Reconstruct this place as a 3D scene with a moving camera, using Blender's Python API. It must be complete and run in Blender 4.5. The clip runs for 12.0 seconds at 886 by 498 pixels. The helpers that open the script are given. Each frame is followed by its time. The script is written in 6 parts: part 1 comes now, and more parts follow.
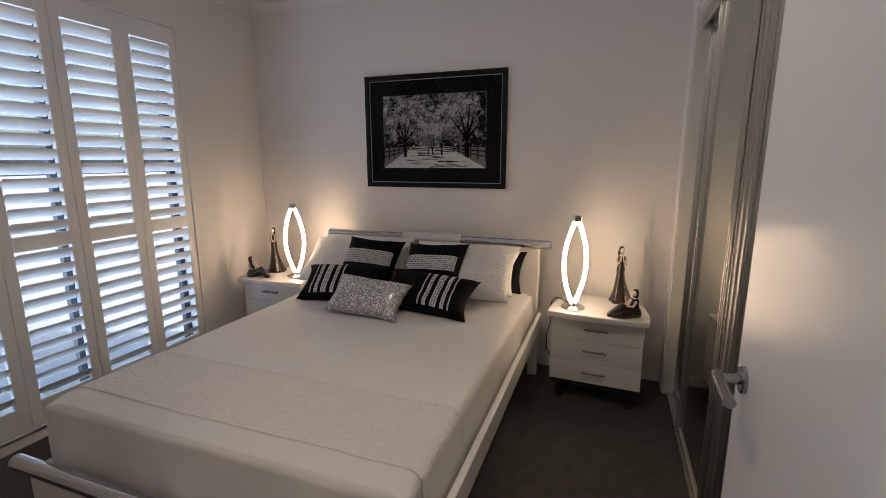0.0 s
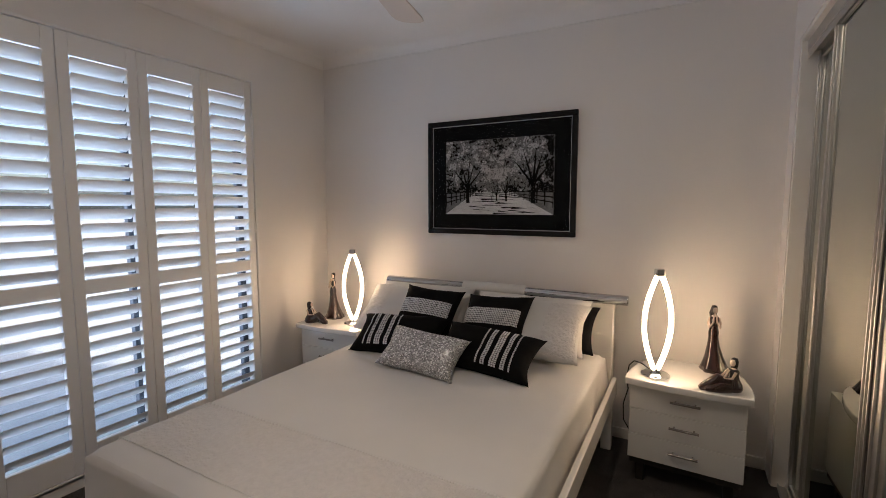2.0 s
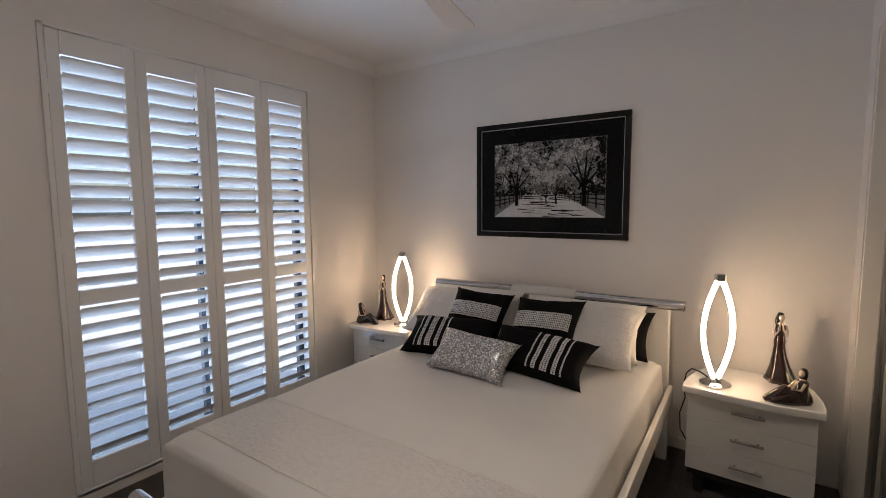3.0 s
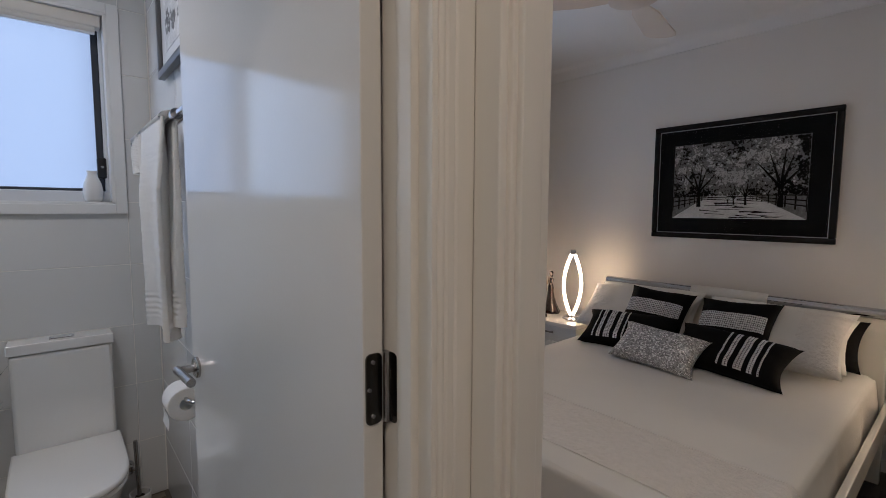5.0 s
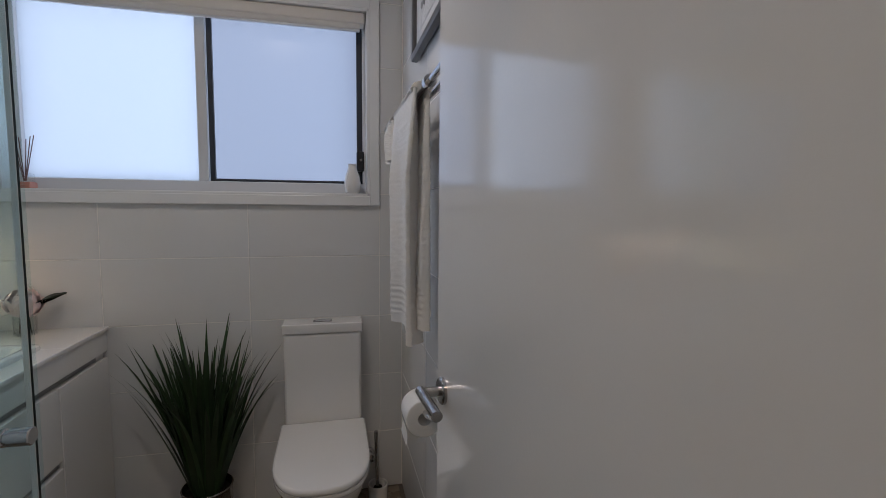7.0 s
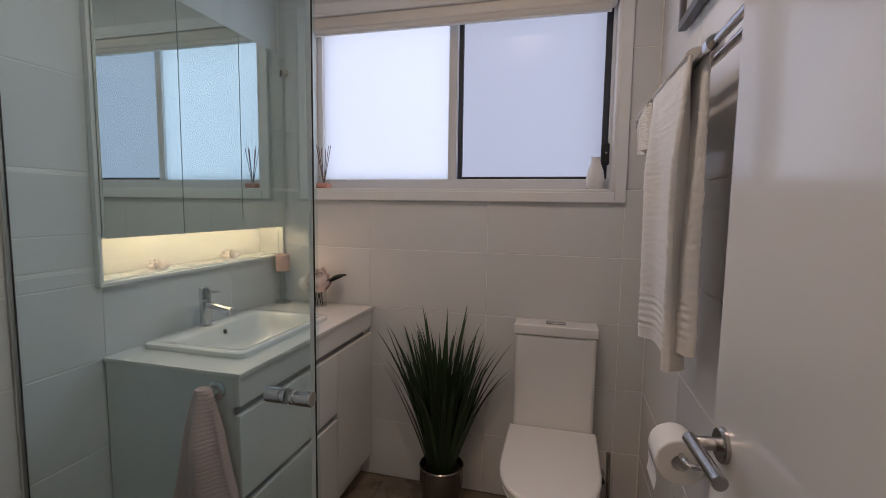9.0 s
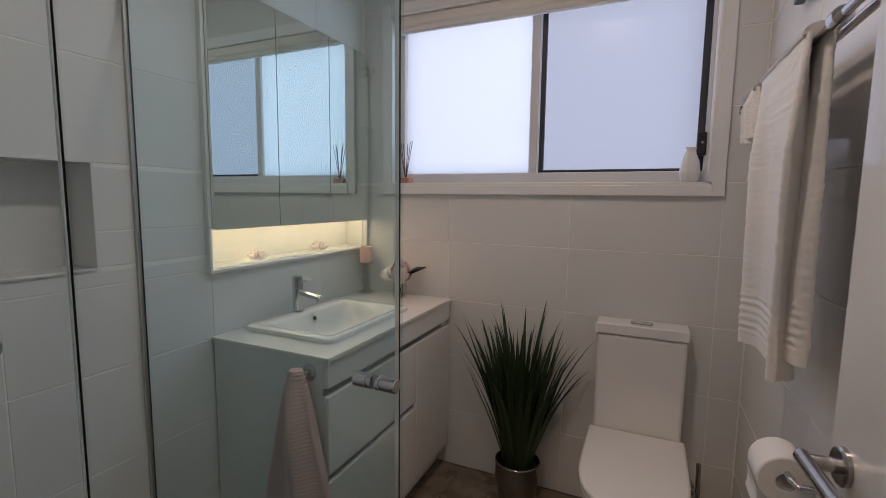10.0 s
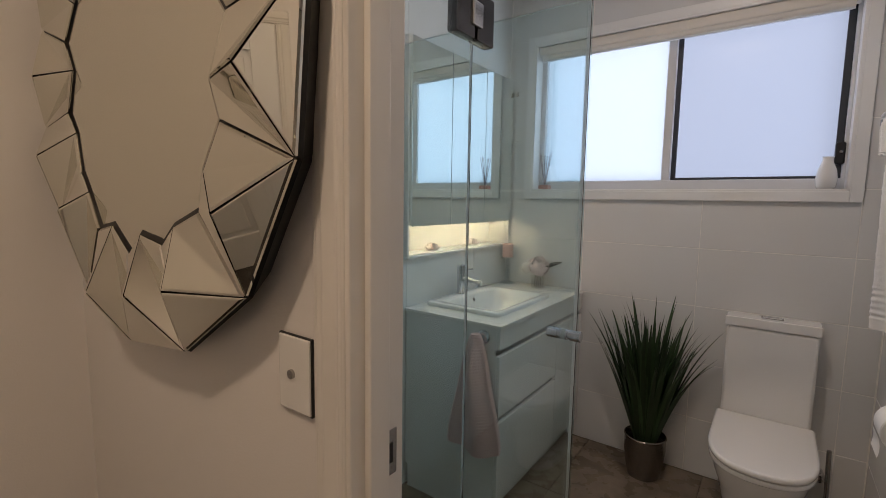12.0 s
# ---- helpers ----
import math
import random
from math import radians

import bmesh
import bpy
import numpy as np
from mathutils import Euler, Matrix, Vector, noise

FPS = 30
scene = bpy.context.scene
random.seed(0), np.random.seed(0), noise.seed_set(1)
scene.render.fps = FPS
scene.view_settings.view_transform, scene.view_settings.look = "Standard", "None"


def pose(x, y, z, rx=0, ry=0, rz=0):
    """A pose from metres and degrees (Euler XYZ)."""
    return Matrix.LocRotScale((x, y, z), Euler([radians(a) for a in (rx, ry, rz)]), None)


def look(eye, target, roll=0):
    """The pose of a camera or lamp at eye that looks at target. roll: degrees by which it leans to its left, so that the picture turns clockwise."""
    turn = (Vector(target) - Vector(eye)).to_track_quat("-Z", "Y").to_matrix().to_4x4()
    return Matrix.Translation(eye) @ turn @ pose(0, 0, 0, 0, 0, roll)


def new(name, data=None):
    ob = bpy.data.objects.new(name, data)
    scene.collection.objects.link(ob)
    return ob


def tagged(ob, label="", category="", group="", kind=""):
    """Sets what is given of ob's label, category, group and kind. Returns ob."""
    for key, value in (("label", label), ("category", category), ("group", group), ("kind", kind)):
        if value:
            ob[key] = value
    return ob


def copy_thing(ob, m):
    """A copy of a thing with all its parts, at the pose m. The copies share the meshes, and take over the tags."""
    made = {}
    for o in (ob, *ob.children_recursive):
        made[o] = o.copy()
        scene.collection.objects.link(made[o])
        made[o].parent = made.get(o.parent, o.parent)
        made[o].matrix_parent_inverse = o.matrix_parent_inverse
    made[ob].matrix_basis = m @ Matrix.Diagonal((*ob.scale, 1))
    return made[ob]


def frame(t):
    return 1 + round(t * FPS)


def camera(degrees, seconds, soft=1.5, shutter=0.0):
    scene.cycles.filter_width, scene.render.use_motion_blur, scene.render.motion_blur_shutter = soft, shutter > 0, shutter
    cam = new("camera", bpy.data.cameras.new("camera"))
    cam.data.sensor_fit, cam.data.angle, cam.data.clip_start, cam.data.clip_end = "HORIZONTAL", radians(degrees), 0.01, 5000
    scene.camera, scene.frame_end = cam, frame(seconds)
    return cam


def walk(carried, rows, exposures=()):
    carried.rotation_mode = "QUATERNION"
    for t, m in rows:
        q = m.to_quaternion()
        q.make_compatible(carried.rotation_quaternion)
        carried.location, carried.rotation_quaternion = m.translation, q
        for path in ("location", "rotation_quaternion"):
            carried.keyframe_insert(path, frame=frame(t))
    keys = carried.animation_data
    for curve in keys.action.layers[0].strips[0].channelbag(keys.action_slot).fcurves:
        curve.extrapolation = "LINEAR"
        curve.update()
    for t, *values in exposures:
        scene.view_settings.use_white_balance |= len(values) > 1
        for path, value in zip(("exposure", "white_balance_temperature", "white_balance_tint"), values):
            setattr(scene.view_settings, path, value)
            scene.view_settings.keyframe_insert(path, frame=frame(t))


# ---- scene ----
cam = camera(88.1, 12.0, soft=0.65)
PATH = [
    (0, (-0.045, 0.052, 1.482), (-0.718, 1.896, 1.1), -0.1),
    (0.3, (-0.056, 0.082, 1.484), (-0.754, 1.924, 1.14), -0.1),
    (1, (-0.071, 0.174, 1.48), (-0.845, 2.001, 1.226), -0.1),
    (1.5, (-0.07, 0.232, 1.485), (-0.927, 2.026, 1.265), -0.2),
    (2, (-0.097, 0.245, 1.487), (-1.04, 1.998, 1.297), 0.0),
    (2.5, (-0.105, 0.25, 1.508), (-1.143, 1.949, 1.325), -0.2),
    (4.3, (-0.165, -0.119, 1.471), (-1.478, 1.38, 1.302), 0.2),
    (4.5, (-0.172, -0.157, 1.469), (-1.542, 1.291, 1.302), 0.3),
    (4.6, (-0.179, -0.171, 1.48), (-1.577, 1.249, 1.307), 0.1),
    (5, (-0.188, -0.259, 1.471), (-1.707, 1.031, 1.302), 0.3),
    (5.5, (-0.284, -0.3, 1.458), (-1.948, 0.796, 1.286), 0.4),
    (6, (-0.417, -0.285, 1.455), (-2.205, 0.593, 1.281), 0.3),
    (6.5, (-0.52, -0.248, 1.446), (-2.39, 0.439, 1.272), 0.4),
    (7, (-0.605, -0.207, 1.426), (-2.543, 0.26, 1.257), 0.5),
    (9, (-0.72, -0.244, 1.421), (-2.647, -0.746, 1.233), 0.8),
    (9.5, (-0.719, -0.266, 1.414), (-2.586, -0.955, 1.212), 0.6),
    (10, (-0.711, -0.257, 1.421), (-2.526, -1.068, 1.203), 0.7),
    (10.5, (-0.707, -0.249, 1.426), (-2.48, -1.146, 1.2), 0.7),
    (11, (-0.665, -0.25, 1.43), (-2.403, -1.214, 1.205), 0.7),
    (11.5, (-0.479, -0.26, 1.427), (-2.17, -1.305, 1.209), 0.9),
    (11.8, (-0.316, -0.27, 1.429), (-1.964, -1.382, 1.212), 1.1),
    (12, (-0.209, -0.276, 1.427), (-1.818, -1.445, 1.214), 0.9),
]
EXPOSURES = [(0.0, 1.22, 5900, 13), (1.5, 1.27, 6050, 13), (2.7, 1.25, 6050, 14), (4.3, 1.12, 5700, 12), (4.7, 0.96, 5700, 12), (5.5, 0.48, 5700, 12), (6.0, 0.24, 5700, 13), (6.5, 0.32, 5950, 14), (7.2, 0.48, 6250, 15), (9.0, 0.60, 7050, 23), (11.0, 0.64, 7050, 23), (12.0, 0.80, 6850, 18)]
walk(cam, [(t, look(eye, target, roll)) for t, eye, target, roll in PATH], EXPOSURES)

# ---- world, sun, lamps ----
world = bpy.data.worlds.new("sky")
scene.world = world
world.use_nodes = True
sky = world.node_tree.nodes.new("ShaderNodeTexSky")
sky.sky_type, sky.sun_disc, sky.sun_elevation, sky.sun_rotation = "NISHITA", False, radians(38), radians(75)
sky.dust_density, sky.altitude = 4.0, 50
world.node_tree.nodes["Background"].inputs[1].default_value = 0.13
world.node_tree.links.new(sky.outputs[0], world.node_tree.nodes["Background"].inputs[0])
SUN = bpy.data.lights.new("sun", "SUN")
SUN.energy, SUN.angle, SUN.color = 2.0, radians(2), (1.0, 0.94, 0.85)
new("sun", SUN).matrix_world = look((6, 2, 5), (0, 0, 0))


def area_lamp(name, eye, target, w, h, power, colour, spread=180):
    data = bpy.data.lights.new(name, "AREA")
    data.shape, data.size, data.size_y, data.energy, data.color = "RECTANGLE", w, h, power, colour
    data.spread = radians(spread)
    ob = new(name, data)
    ob.matrix_world = look(eye, target)
    return ob


# daylight standing in the two window openings
area_lamp("daylight_bathroom", (-3.36, -0.77, 1.95), (0, -0.77, 1.85), 2.6, 1.8, 21.0, (0.70, 0.82, 1.0))
area_lamp("daylight_bedroom", (-3.75, 1.8, 1.25), (0, 1.8, 2.1), 1.9, 2.4, 25, (0.61, 0.77, 1.0))
# recessed warm ceiling downlights; the bedroom one is assumed, added to brighten the bed
area_lamp("downlight_hall", (0.26, -0.56, 2.695), (0.26, -0.56, 0), 0.12, 0.12, 5.6, (1.0, 0.80, 0.58))
area_lamp("downlight_bedroom_assumed", (-0.62, 1.15, 2.695), (-0.62, 1.15, 0), 0.12, 0.12, 2.9, (1.0, 0.82, 0.62))
area_lamp("downlight_bathroom", (-1.75, -0.55, 2.695), (-1.75, -0.55, 0), 0.09, 0.09, 4.4, (1.0, 0.87, 0.74))

# ---- mesh helpers ----
def box(x0, x1, y0, y1, z0, z1, bevel=0.0, seg=2, bm=None):
    own = bm is None
    bm = bm or bmesh.new()
    m = Matrix.Translation(((x0 + x1) / 2, (y0 + y1) / 2, (z0 + z1) / 2)) @ Matrix.Diagonal((x1 - x0, y1 - y0, z1 - z0, 1))
    if own:
        bmesh.ops.create_cube(bm, size=1, matrix=m)
        if bevel:
            bmesh.ops.bevel(bm, geom=bm.edges[:], offset=bevel, segments=seg, profile=0.5, affect="EDGES")
    else:
        sub = box(x0, x1, y0, y1, z0, z1, bevel, seg)
        merge(bm, sub)
    return bm


def holed_wall(x0, x1, y0, y1, z0, z1, hole):
    """A wall along y, thick in x, with one rectangular opening right through it: one closed skin."""
    b = bmesh.new()
    us, vs = (y0, hole[0], hole[1], y1), (z0, hole[2], hole[3], z1)
    g = {(x, i, j): b.verts.new((x, us[i], vs[j])) for x in (x0, x1) for i in range(4) for j in range(4)}
    for x in (x0, x1):
        for i in range(3):
            for j in range(3):
                if (i, j) != (1, 1):
                    b.faces.new((g[x, i, j], g[x, i + 1, j], g[x, i + 1, j + 1], g[x, i, j + 1]))
    for k in range(3):
        for p, q in (((k, 0), (k + 1, 0)), ((k, 3), (k + 1, 3)), ((0, k), (0, k + 1)), ((3, k), (3, k + 1))):
            b.faces.new((g[(x0, *p)], g[(x0, *q)], g[(x1, *q)], g[(x1, *p)]))
    for p, q in (((1, 1), (2, 1)), ((2, 1), (2, 2)), ((2, 2), (1, 2)), ((1, 2), (1, 1))):
        b.faces.new((g[(x0, *p)], g[(x0, *q)], g[(x1, *q)], g[(x1, *p)]))
    bmesh.ops.recalc_face_normals(b, faces=b.faces[:])
    return b


def merge(bm, other, m=None):
    if m is not None:
        bmesh.ops.transform(other, matrix=m, verts=other.verts)
    data = bpy.data.meshes.new("tmp")
    other.to_mesh(data)
    other.free()
    bm.from_mesh(data)
    bpy.data.meshes.remove(data)
    return bm


def moved(bm, m):
    bmesh.ops.transform(bm, matrix=m, verts=bm.verts)
    return bm


def lathe(profile, n=32, bm=None, m=None):
    """A turned body from (radius, height) pairs."""
    b = bmesh.new()
    rings = []
    for r, z in profile:
        rings.append([b.verts.new((r * math.cos(2 * math.pi * i / n), r * math.sin(2 * math.pi * i / n), z)) for i in range(n)] if r > 1e-6 else [b.verts.new((0, 0, z))])
    for a, c in zip(rings, rings[1:]):
        for i in range(n):
            j = (i + 1) % n
            if len(a) == 1 and len(c) == 1:
                continue
            if len(a) == 1:
                b.faces.new((a[0], c[j], c[i]))
            elif len(c) == 1:
                b.faces.new((a[i], a[j], c[0]))
            else:
                b.faces.new((a[i], a[j], c[j], c[i]))
    if m is not None:
        moved(b, m)
    bmesh.ops.recalc_face_normals(b, faces=b.faces[:])
    return b if bm is None else merge(bm, b)


def tube(points, radius, n=10, closed=False, bm=None, flat=1.0):
    """A round bar swept along points; radius may be a list."""
    b = bmesh.new()
    pts = [Vector(p) for p in points]
    rings, side = [], None
    for i, p in enumerate(pts):
        a = pts[i - 1] if i or closed else p
        c = pts[(i + 1) % len(pts)] if i + 1 < len(pts) or closed else p
        d = (c - a).normalized()
        side = (d.orthogonal() if side is None else side - d * side.dot(d)).normalized()
        up = d.cross(side)
        r = radius[i] if isinstance(radius, (list, tuple)) else radius
        rings.append([b.verts.new(p + (side * math.cos(2 * math.pi * k / n) + up * flat * math.sin(2 * math.pi * k / n)) * r) for k in range(n)])
    pairs = list(zip(rings, rings[1:])) + ([(rings[-1], rings[0])] if closed else [])
    for r0, r1 in pairs:
        for k in range(n):
            b.faces.new((r0[k], r0[(k + 1) % n], r1[(k + 1) % n], r1[k]))
    if not closed:
        b.faces.new(rings[0][::-1])
        b.faces.new(rings[-1])
    bmesh.ops.recalc_face_normals(b, faces=b.faces[:])
    return b if bm is None else merge(bm, b)


def prism(outline, z0, z1, bevel=0.0, seg=2):
    """A slab from a plan outline."""
    b = bmesh.new()
    low = [b.verts.new((x, y, z0)) for x, y in outline]
    top = [b.verts.new((x, y, z1)) for x, y in outline]
    b.faces.new(low[::-1])
    b.faces.new(top)
    for i in range(len(outline)):
        j = (i + 1) % len(outline)
        b.faces.new((low[i], low[j], top[j], top[i]))
    bmesh.ops.recalc_face_normals(b, faces=b.faces[:])
    if bevel:
        bmesh.ops.bevel(b, geom=[e for e in b.edges if abs(e.calc_face_angle(0)) > 0.4], offset=bevel, segments=seg, profile=0.5, affect="EDGES")
    return b


def surface(fn, nu, nv, bm=None, wrap=False):
    """A grid of nu by nv quads from fn(u, v)."""
    b = bmesh.new()
    g = [[b.verts.new(fn(i / nu, j / nv)) for j in range(nv + 1)] for i in range(nu + (0 if wrap else 1))]
    for i in range(nu):
        for j in range(nv):
            k = (i + 1) % len(g)
            b.faces.new((g[i][j], g[k][j], g[k][j + 1], g[i][j + 1]))
    return b if bm is None else merge(bm, b)


def mesh_of(name, bm, material, smooth=35):
    """Smooth shading up to an angle; broad flat faces stay flat up to their rounded edges."""
    data = bpy.data.meshes.new(name)
    if smooth:
        limit = radians(smooth)
        bm.normal_update()
        area = {f: f.calc_area() for f in bm.faces}
        for f in bm.faces:
            f.smooth = True
        for e in bm.edges:
            if len(e.link_faces) == 2:
                a, c = (area[f] for f in e.link_faces)
                angle = e.calc_face_angle(0)
                e.smooth = not (angle > limit or (angle > 0.07 and max(a, c) > 9 * min(a, c)))
    bm.to_mesh(data)
    bm.free()
    data.materials.append(material)
    return data


def part(name, bm, material, parent, label="", smooth=35):
    ob = new(name, bm if isinstance(bm, bpy.types.Mesh) else mesh_of(name, bm, material, smooth))
    ob.parent = parent
    if label:
        ob["label"] = label
    return ob


def thing(name, label, category, m=None, group=""):
    ob = new(name)
    ob.empty_display_size = 0.05
    ob.matrix_basis = m if m is not None else Matrix()
    return tagged(ob, label, category, group)


def solid(name, bm, material, label, category, group="", m=None, smooth=35):
    ob = new(name, mesh_of(name, bm, material, smooth))
    if m is not None:
        ob.matrix_basis = m
    return tagged(ob, label, category, group)


def structure(name, bm, material, label, category="", smooth=0):
    return tagged(new(name, mesh_of(name, bm, material, smooth)), label, category or name.split("_")[0], "", "structure")


# ---- materials ----
def material(name, colour, rough=0.5, metal=0.0, grain=0.0, grain_scale=200.0, bump=0.0, bump_scale=200.0, patch=0.0, patch_scale=3.0, coat=0.0,
             vary=0.0, sheen=0.0, stretch=(1, 1, 1), rough_vary=0.0, transmission=0.0, ior=1.45, emission=None, emit=0.0, spec=0.5):
    m = bpy.data.materials.new(name)
    m.use_nodes = True
    nt = m.node_tree
    b = nt.nodes["Principled BSDF"]
    put = b.inputs
    put["Roughness"].default_value, put["Metallic"].default_value = rough, metal
    put["Base Color"].default_value = (*colour, 1)
    put["Coat Weight"].default_value, put["Coat Roughness"].default_value = coat, 0.08
    put["Sheen Weight"].default_value = sheen
    put["Specular IOR Level"].default_value = spec
    put["Transmission Weight"].default_value, put["IOR"].default_value = transmission, ior
    if emission:
        put["Emission Color"].default_value, put["Emission Strength"].default_value = (*emission, 1), emit
    if not (grain or bump or patch or vary or rough_vary):
        return m
    co = nt.nodes.new("ShaderNodeTexCoord")
    mp = nt.nodes.new("ShaderNodeMapping")
    mp.inputs["Scale"].default_value = stretch
    nt.links.new(co.outputs["Object"], mp.inputs["Vector"])

    def noise_at(scale, detail=4):
        n = nt.nodes.new("ShaderNodeTexNoise")
        n.inputs["Scale"].default_value, n.inputs["Detail"].default_value = scale, detail
        nt.links.new(mp.outputs[0], n.inputs["Vector"])
        return n.outputs["Fac"]

    def mul_add(value, k, c):
        n = nt.nodes.new("ShaderNodeMath")
        n.operation = "MULTIPLY_ADD"
        nt.links.new(value, n.inputs[0])
        n.inputs[1].default_value, n.inputs[2].default_value = k, c
        return n.outputs[0]

    factor = None
    terms = []
    if grain:
        terms.append(mul_add(noise_at(grain_scale), 2 * grain, 1 - grain))
    if patch:
        terms.append(mul_add(noise_at(patch_scale, 3), 2 * patch, 1 - patch))
    if vary:
        info = nt.nodes.new("ShaderNodeObjectInfo")
        terms.append(mul_add(info.outputs["Random"], 2 * vary, 1 - vary))
    for term in terms:
        if factor is None:
            factor = term
        else:
            n = nt.nodes.new("ShaderNodeMath")
            n.operation = "MULTIPLY"
            nt.links.new(factor, n.inputs[0])
            nt.links.new(term, n.inputs[1])
            factor = n.outputs[0]
    if factor is not None:
        mix = nt.nodes.new("ShaderNodeVectorMath")
        mix.operation = "SCALE"
        mix.inputs[0].default_value = colour
        nt.links.new(factor, mix.inputs["Scale"])
        nt.links.new(mix.outputs[0], put["Base Color"])
    if rough_vary:
        nt.links.new(mul_add(noise_at(patch_scale * 2.3, 5), 2 * rough_vary, rough - rough_vary), put["Roughness"])
    if bump:
        n = nt.nodes.new("ShaderNodeBump")
        n.inputs["Strength"].default_value, n.inputs["Distance"].default_value = 1.0, bump
        nt.links.new(noise_at(bump_scale), n.inputs["Height"])
        nt.links.new(n.outputs[0], put["Normal"])
    return m


WALL = material("wall_paint", (0.80, 0.77, 0.74), 0.6, bump=0.0004, bump_scale=260, patch=0.02, patch_scale=1.3)
CEIL = material("ceiling_paint", (0.85, 0.83, 0.81), 0.8, bump=0.0003, bump_scale=300, patch=0.02)
TRIM = material("gloss_trim_paint", (0.78, 0.75, 0.70), 0.3, patch=0.02, rough_vary=0.02)
DOOR = material("door_paint", (0.76, 0.75, 0.73), 0.10, bump=0.00015, bump_scale=120, patch=0.02, rough_vary=0.03, coat=0.6)
SHUTTER = material("shutter_paint", (0.80, 0.79, 0.77), 0.42, patch=0.02, bump=0.0001, bump_scale=150)
CARPET = material("charcoal_carpet", (0.046, 0.037, 0.031), 0.95, grain=0.85, grain_scale=95, bump=0.008, bump_scale=240, patch=0.85, patch_scale=15, sheen=0.15)
TILE = material("glazed_wall_tile", (0.71, 0.71, 0.70), 0.11, vary=0.015, bump=0.0003, bump_scale=14, patch=0.015, rough_vary=0.04)
GROUT = material("pale_grout", (0.84, 0.82, 0.78), 0.85, grain=0.1, grain_scale=300, patch=0.06, bump=0.0005)
FLOOR_TILE = material("stone_floor_tile", (0.215, 0.172, 0.128), 0.28, vary=0.08, grain=0.42, grain_scale=16, patch=0.7, patch_scale=4.5, bump=0.0006, bump_scale=60, rough_vary=0.1)
DARK_GROUT = material("floor_grout", (0.14, 0.12, 0.10), 0.9, grain=0.15)
CHROME = material("chrome", (0.60, 0.605, 0.62), 0.08, 1.0, rough_vary=0.03, patch=0.02)
STEEL = material("satin_steel", (0.40, 0.39, 0.385), 0.24, 1.0, grain=0.06, grain_scale=300, rough_vary=0.06)
# chrome of the shower hinges, its dark reflection put into the colour
CHROME_REFLECTING_DARK = material("chrome_dark_reflection", (0.10, 0.10, 0.105), 0.12, 1.0, rough_vary=0.03, patch=0.05)
DARK_STEEL = material("dull_nickel", (0.27, 0.25, 0.23), 0.28, 1.0, grain=0.08, grain_scale=300, rough_vary=0.06)
ALU = material("brushed_aluminium", (0.58, 0.57, 0.55), 0.30, 1.0, grain=0.08, grain_scale=160, stretch=(1, 1, 0.05), rough_vary=0.05)
MIRROR = material("mirror_silver", (0.87, 0.90, 0.87), 0.0, 1.0)
BLACK = material("black_plastic", (0.015, 0.015, 0.016), 0.4, bump=0.0001, bump_scale=300, patch=0.1)
GLOSSY_WHITE = material("white_lacquer", (0.80, 0.79, 0.76), 0.12, patch=0.015, rough_vary=0.04, coat=0.4)
CERAMIC = material("white_ceramic", (0.82, 0.81, 0.79), 0.08, patch=0.01, coat=0.5, rough_vary=0.03)
STONE = material("engineered_stone_top", (0.78, 0.76, 0.72), 0.2, grain=0.05, grain_scale=260, patch=0.02)


def glass_material(name, colour, rough=0.0, ior=1.35):
    m = bpy.data.materials.new(name)
    m.use_nodes = True
    nt = m.node_tree
    nt.nodes.remove(nt.nodes["Principled BSDF"])
    out = nt.nodes["Material Output"]
    clear, gloss, mix, lw, power, scale = (nt.nodes.new("ShaderNode" + k) for k in ("BsdfTransparent", "BsdfGlossy", "MixShader", "LayerWeight", "Math", "Math"))
    clear.inputs[0].default_value = (*colour, 1)
    gloss.inputs["Roughness"].default_value = rough
    lw.inputs["Blend"].default_value = 0.5
    power.operation, scale.operation = "POWER", "MULTIPLY_ADD"
    power.inputs[1].default_value = 4.0
    f0 = ((ior - 1) / (ior + 1)) ** 2
    scale.inputs[1].default_value, scale.inputs[2].default_value = 0.7 - f0, f0
    nt.links.new(lw.outputs["Facing"], power.inputs[0])
    nt.links.new(power.outputs[0], scale.inputs[0])
    nt.links.new(scale.outputs[0], mix.inputs[0])
    nt.links.new(clear.outputs[0], mix.inputs[1])
    nt.links.new(gloss.outputs[0], mix.inputs[2])
    nt.links.new(mix.outputs[0], out.inputs[0])
    return m


GLASS = glass_material("toughened_glass", (0.905, 0.968, 0.975))
CLEAR = glass_material("clear_glass", (0.96, 0.97, 0.97))
EDGE = material("glass_edge", (0.008, 0.016, 0.014), 0.3, spec=0.1)
# pale colour that carries the highlight along the shower door's edge
EDGE_GLINT = material("glass_edge_glint", (0.80, 0.81, 0.81), 0.3, 0.5, patch=0.05)


def frosted(name, colour):
    m = bpy.data.materials.new(name)
    m.use_nodes = True
    nt = m.node_tree
    nt.nodes.remove(nt.nodes["Principled BSDF"])
    a, g, mix = (nt.nodes.new("ShaderNode" + k) for k in ("BsdfTranslucent", "BsdfGlossy", "MixShader"))
    a.inputs[0].default_value = (*colour, 1)
    g.inputs["Roughness"].default_value = 0.25
    mix.inputs[0].default_value = 0.015
    nt.links.new(a.outputs[0], mix.inputs[1])
    nt.links.new(g.outputs[0], mix.inputs[2])
    nt.links.new(mix.outputs[0], nt.nodes["Material Output"].inputs[0])
    return m


FROST = frosted("frosted_glass", (0.60, 0.62, 0.64))
FROST_SCREENED = frosted("frosted_glass_with_flyscreen", (0.44, 0.45, 0.475))

# ---- structure ----
CEILING = 2.71
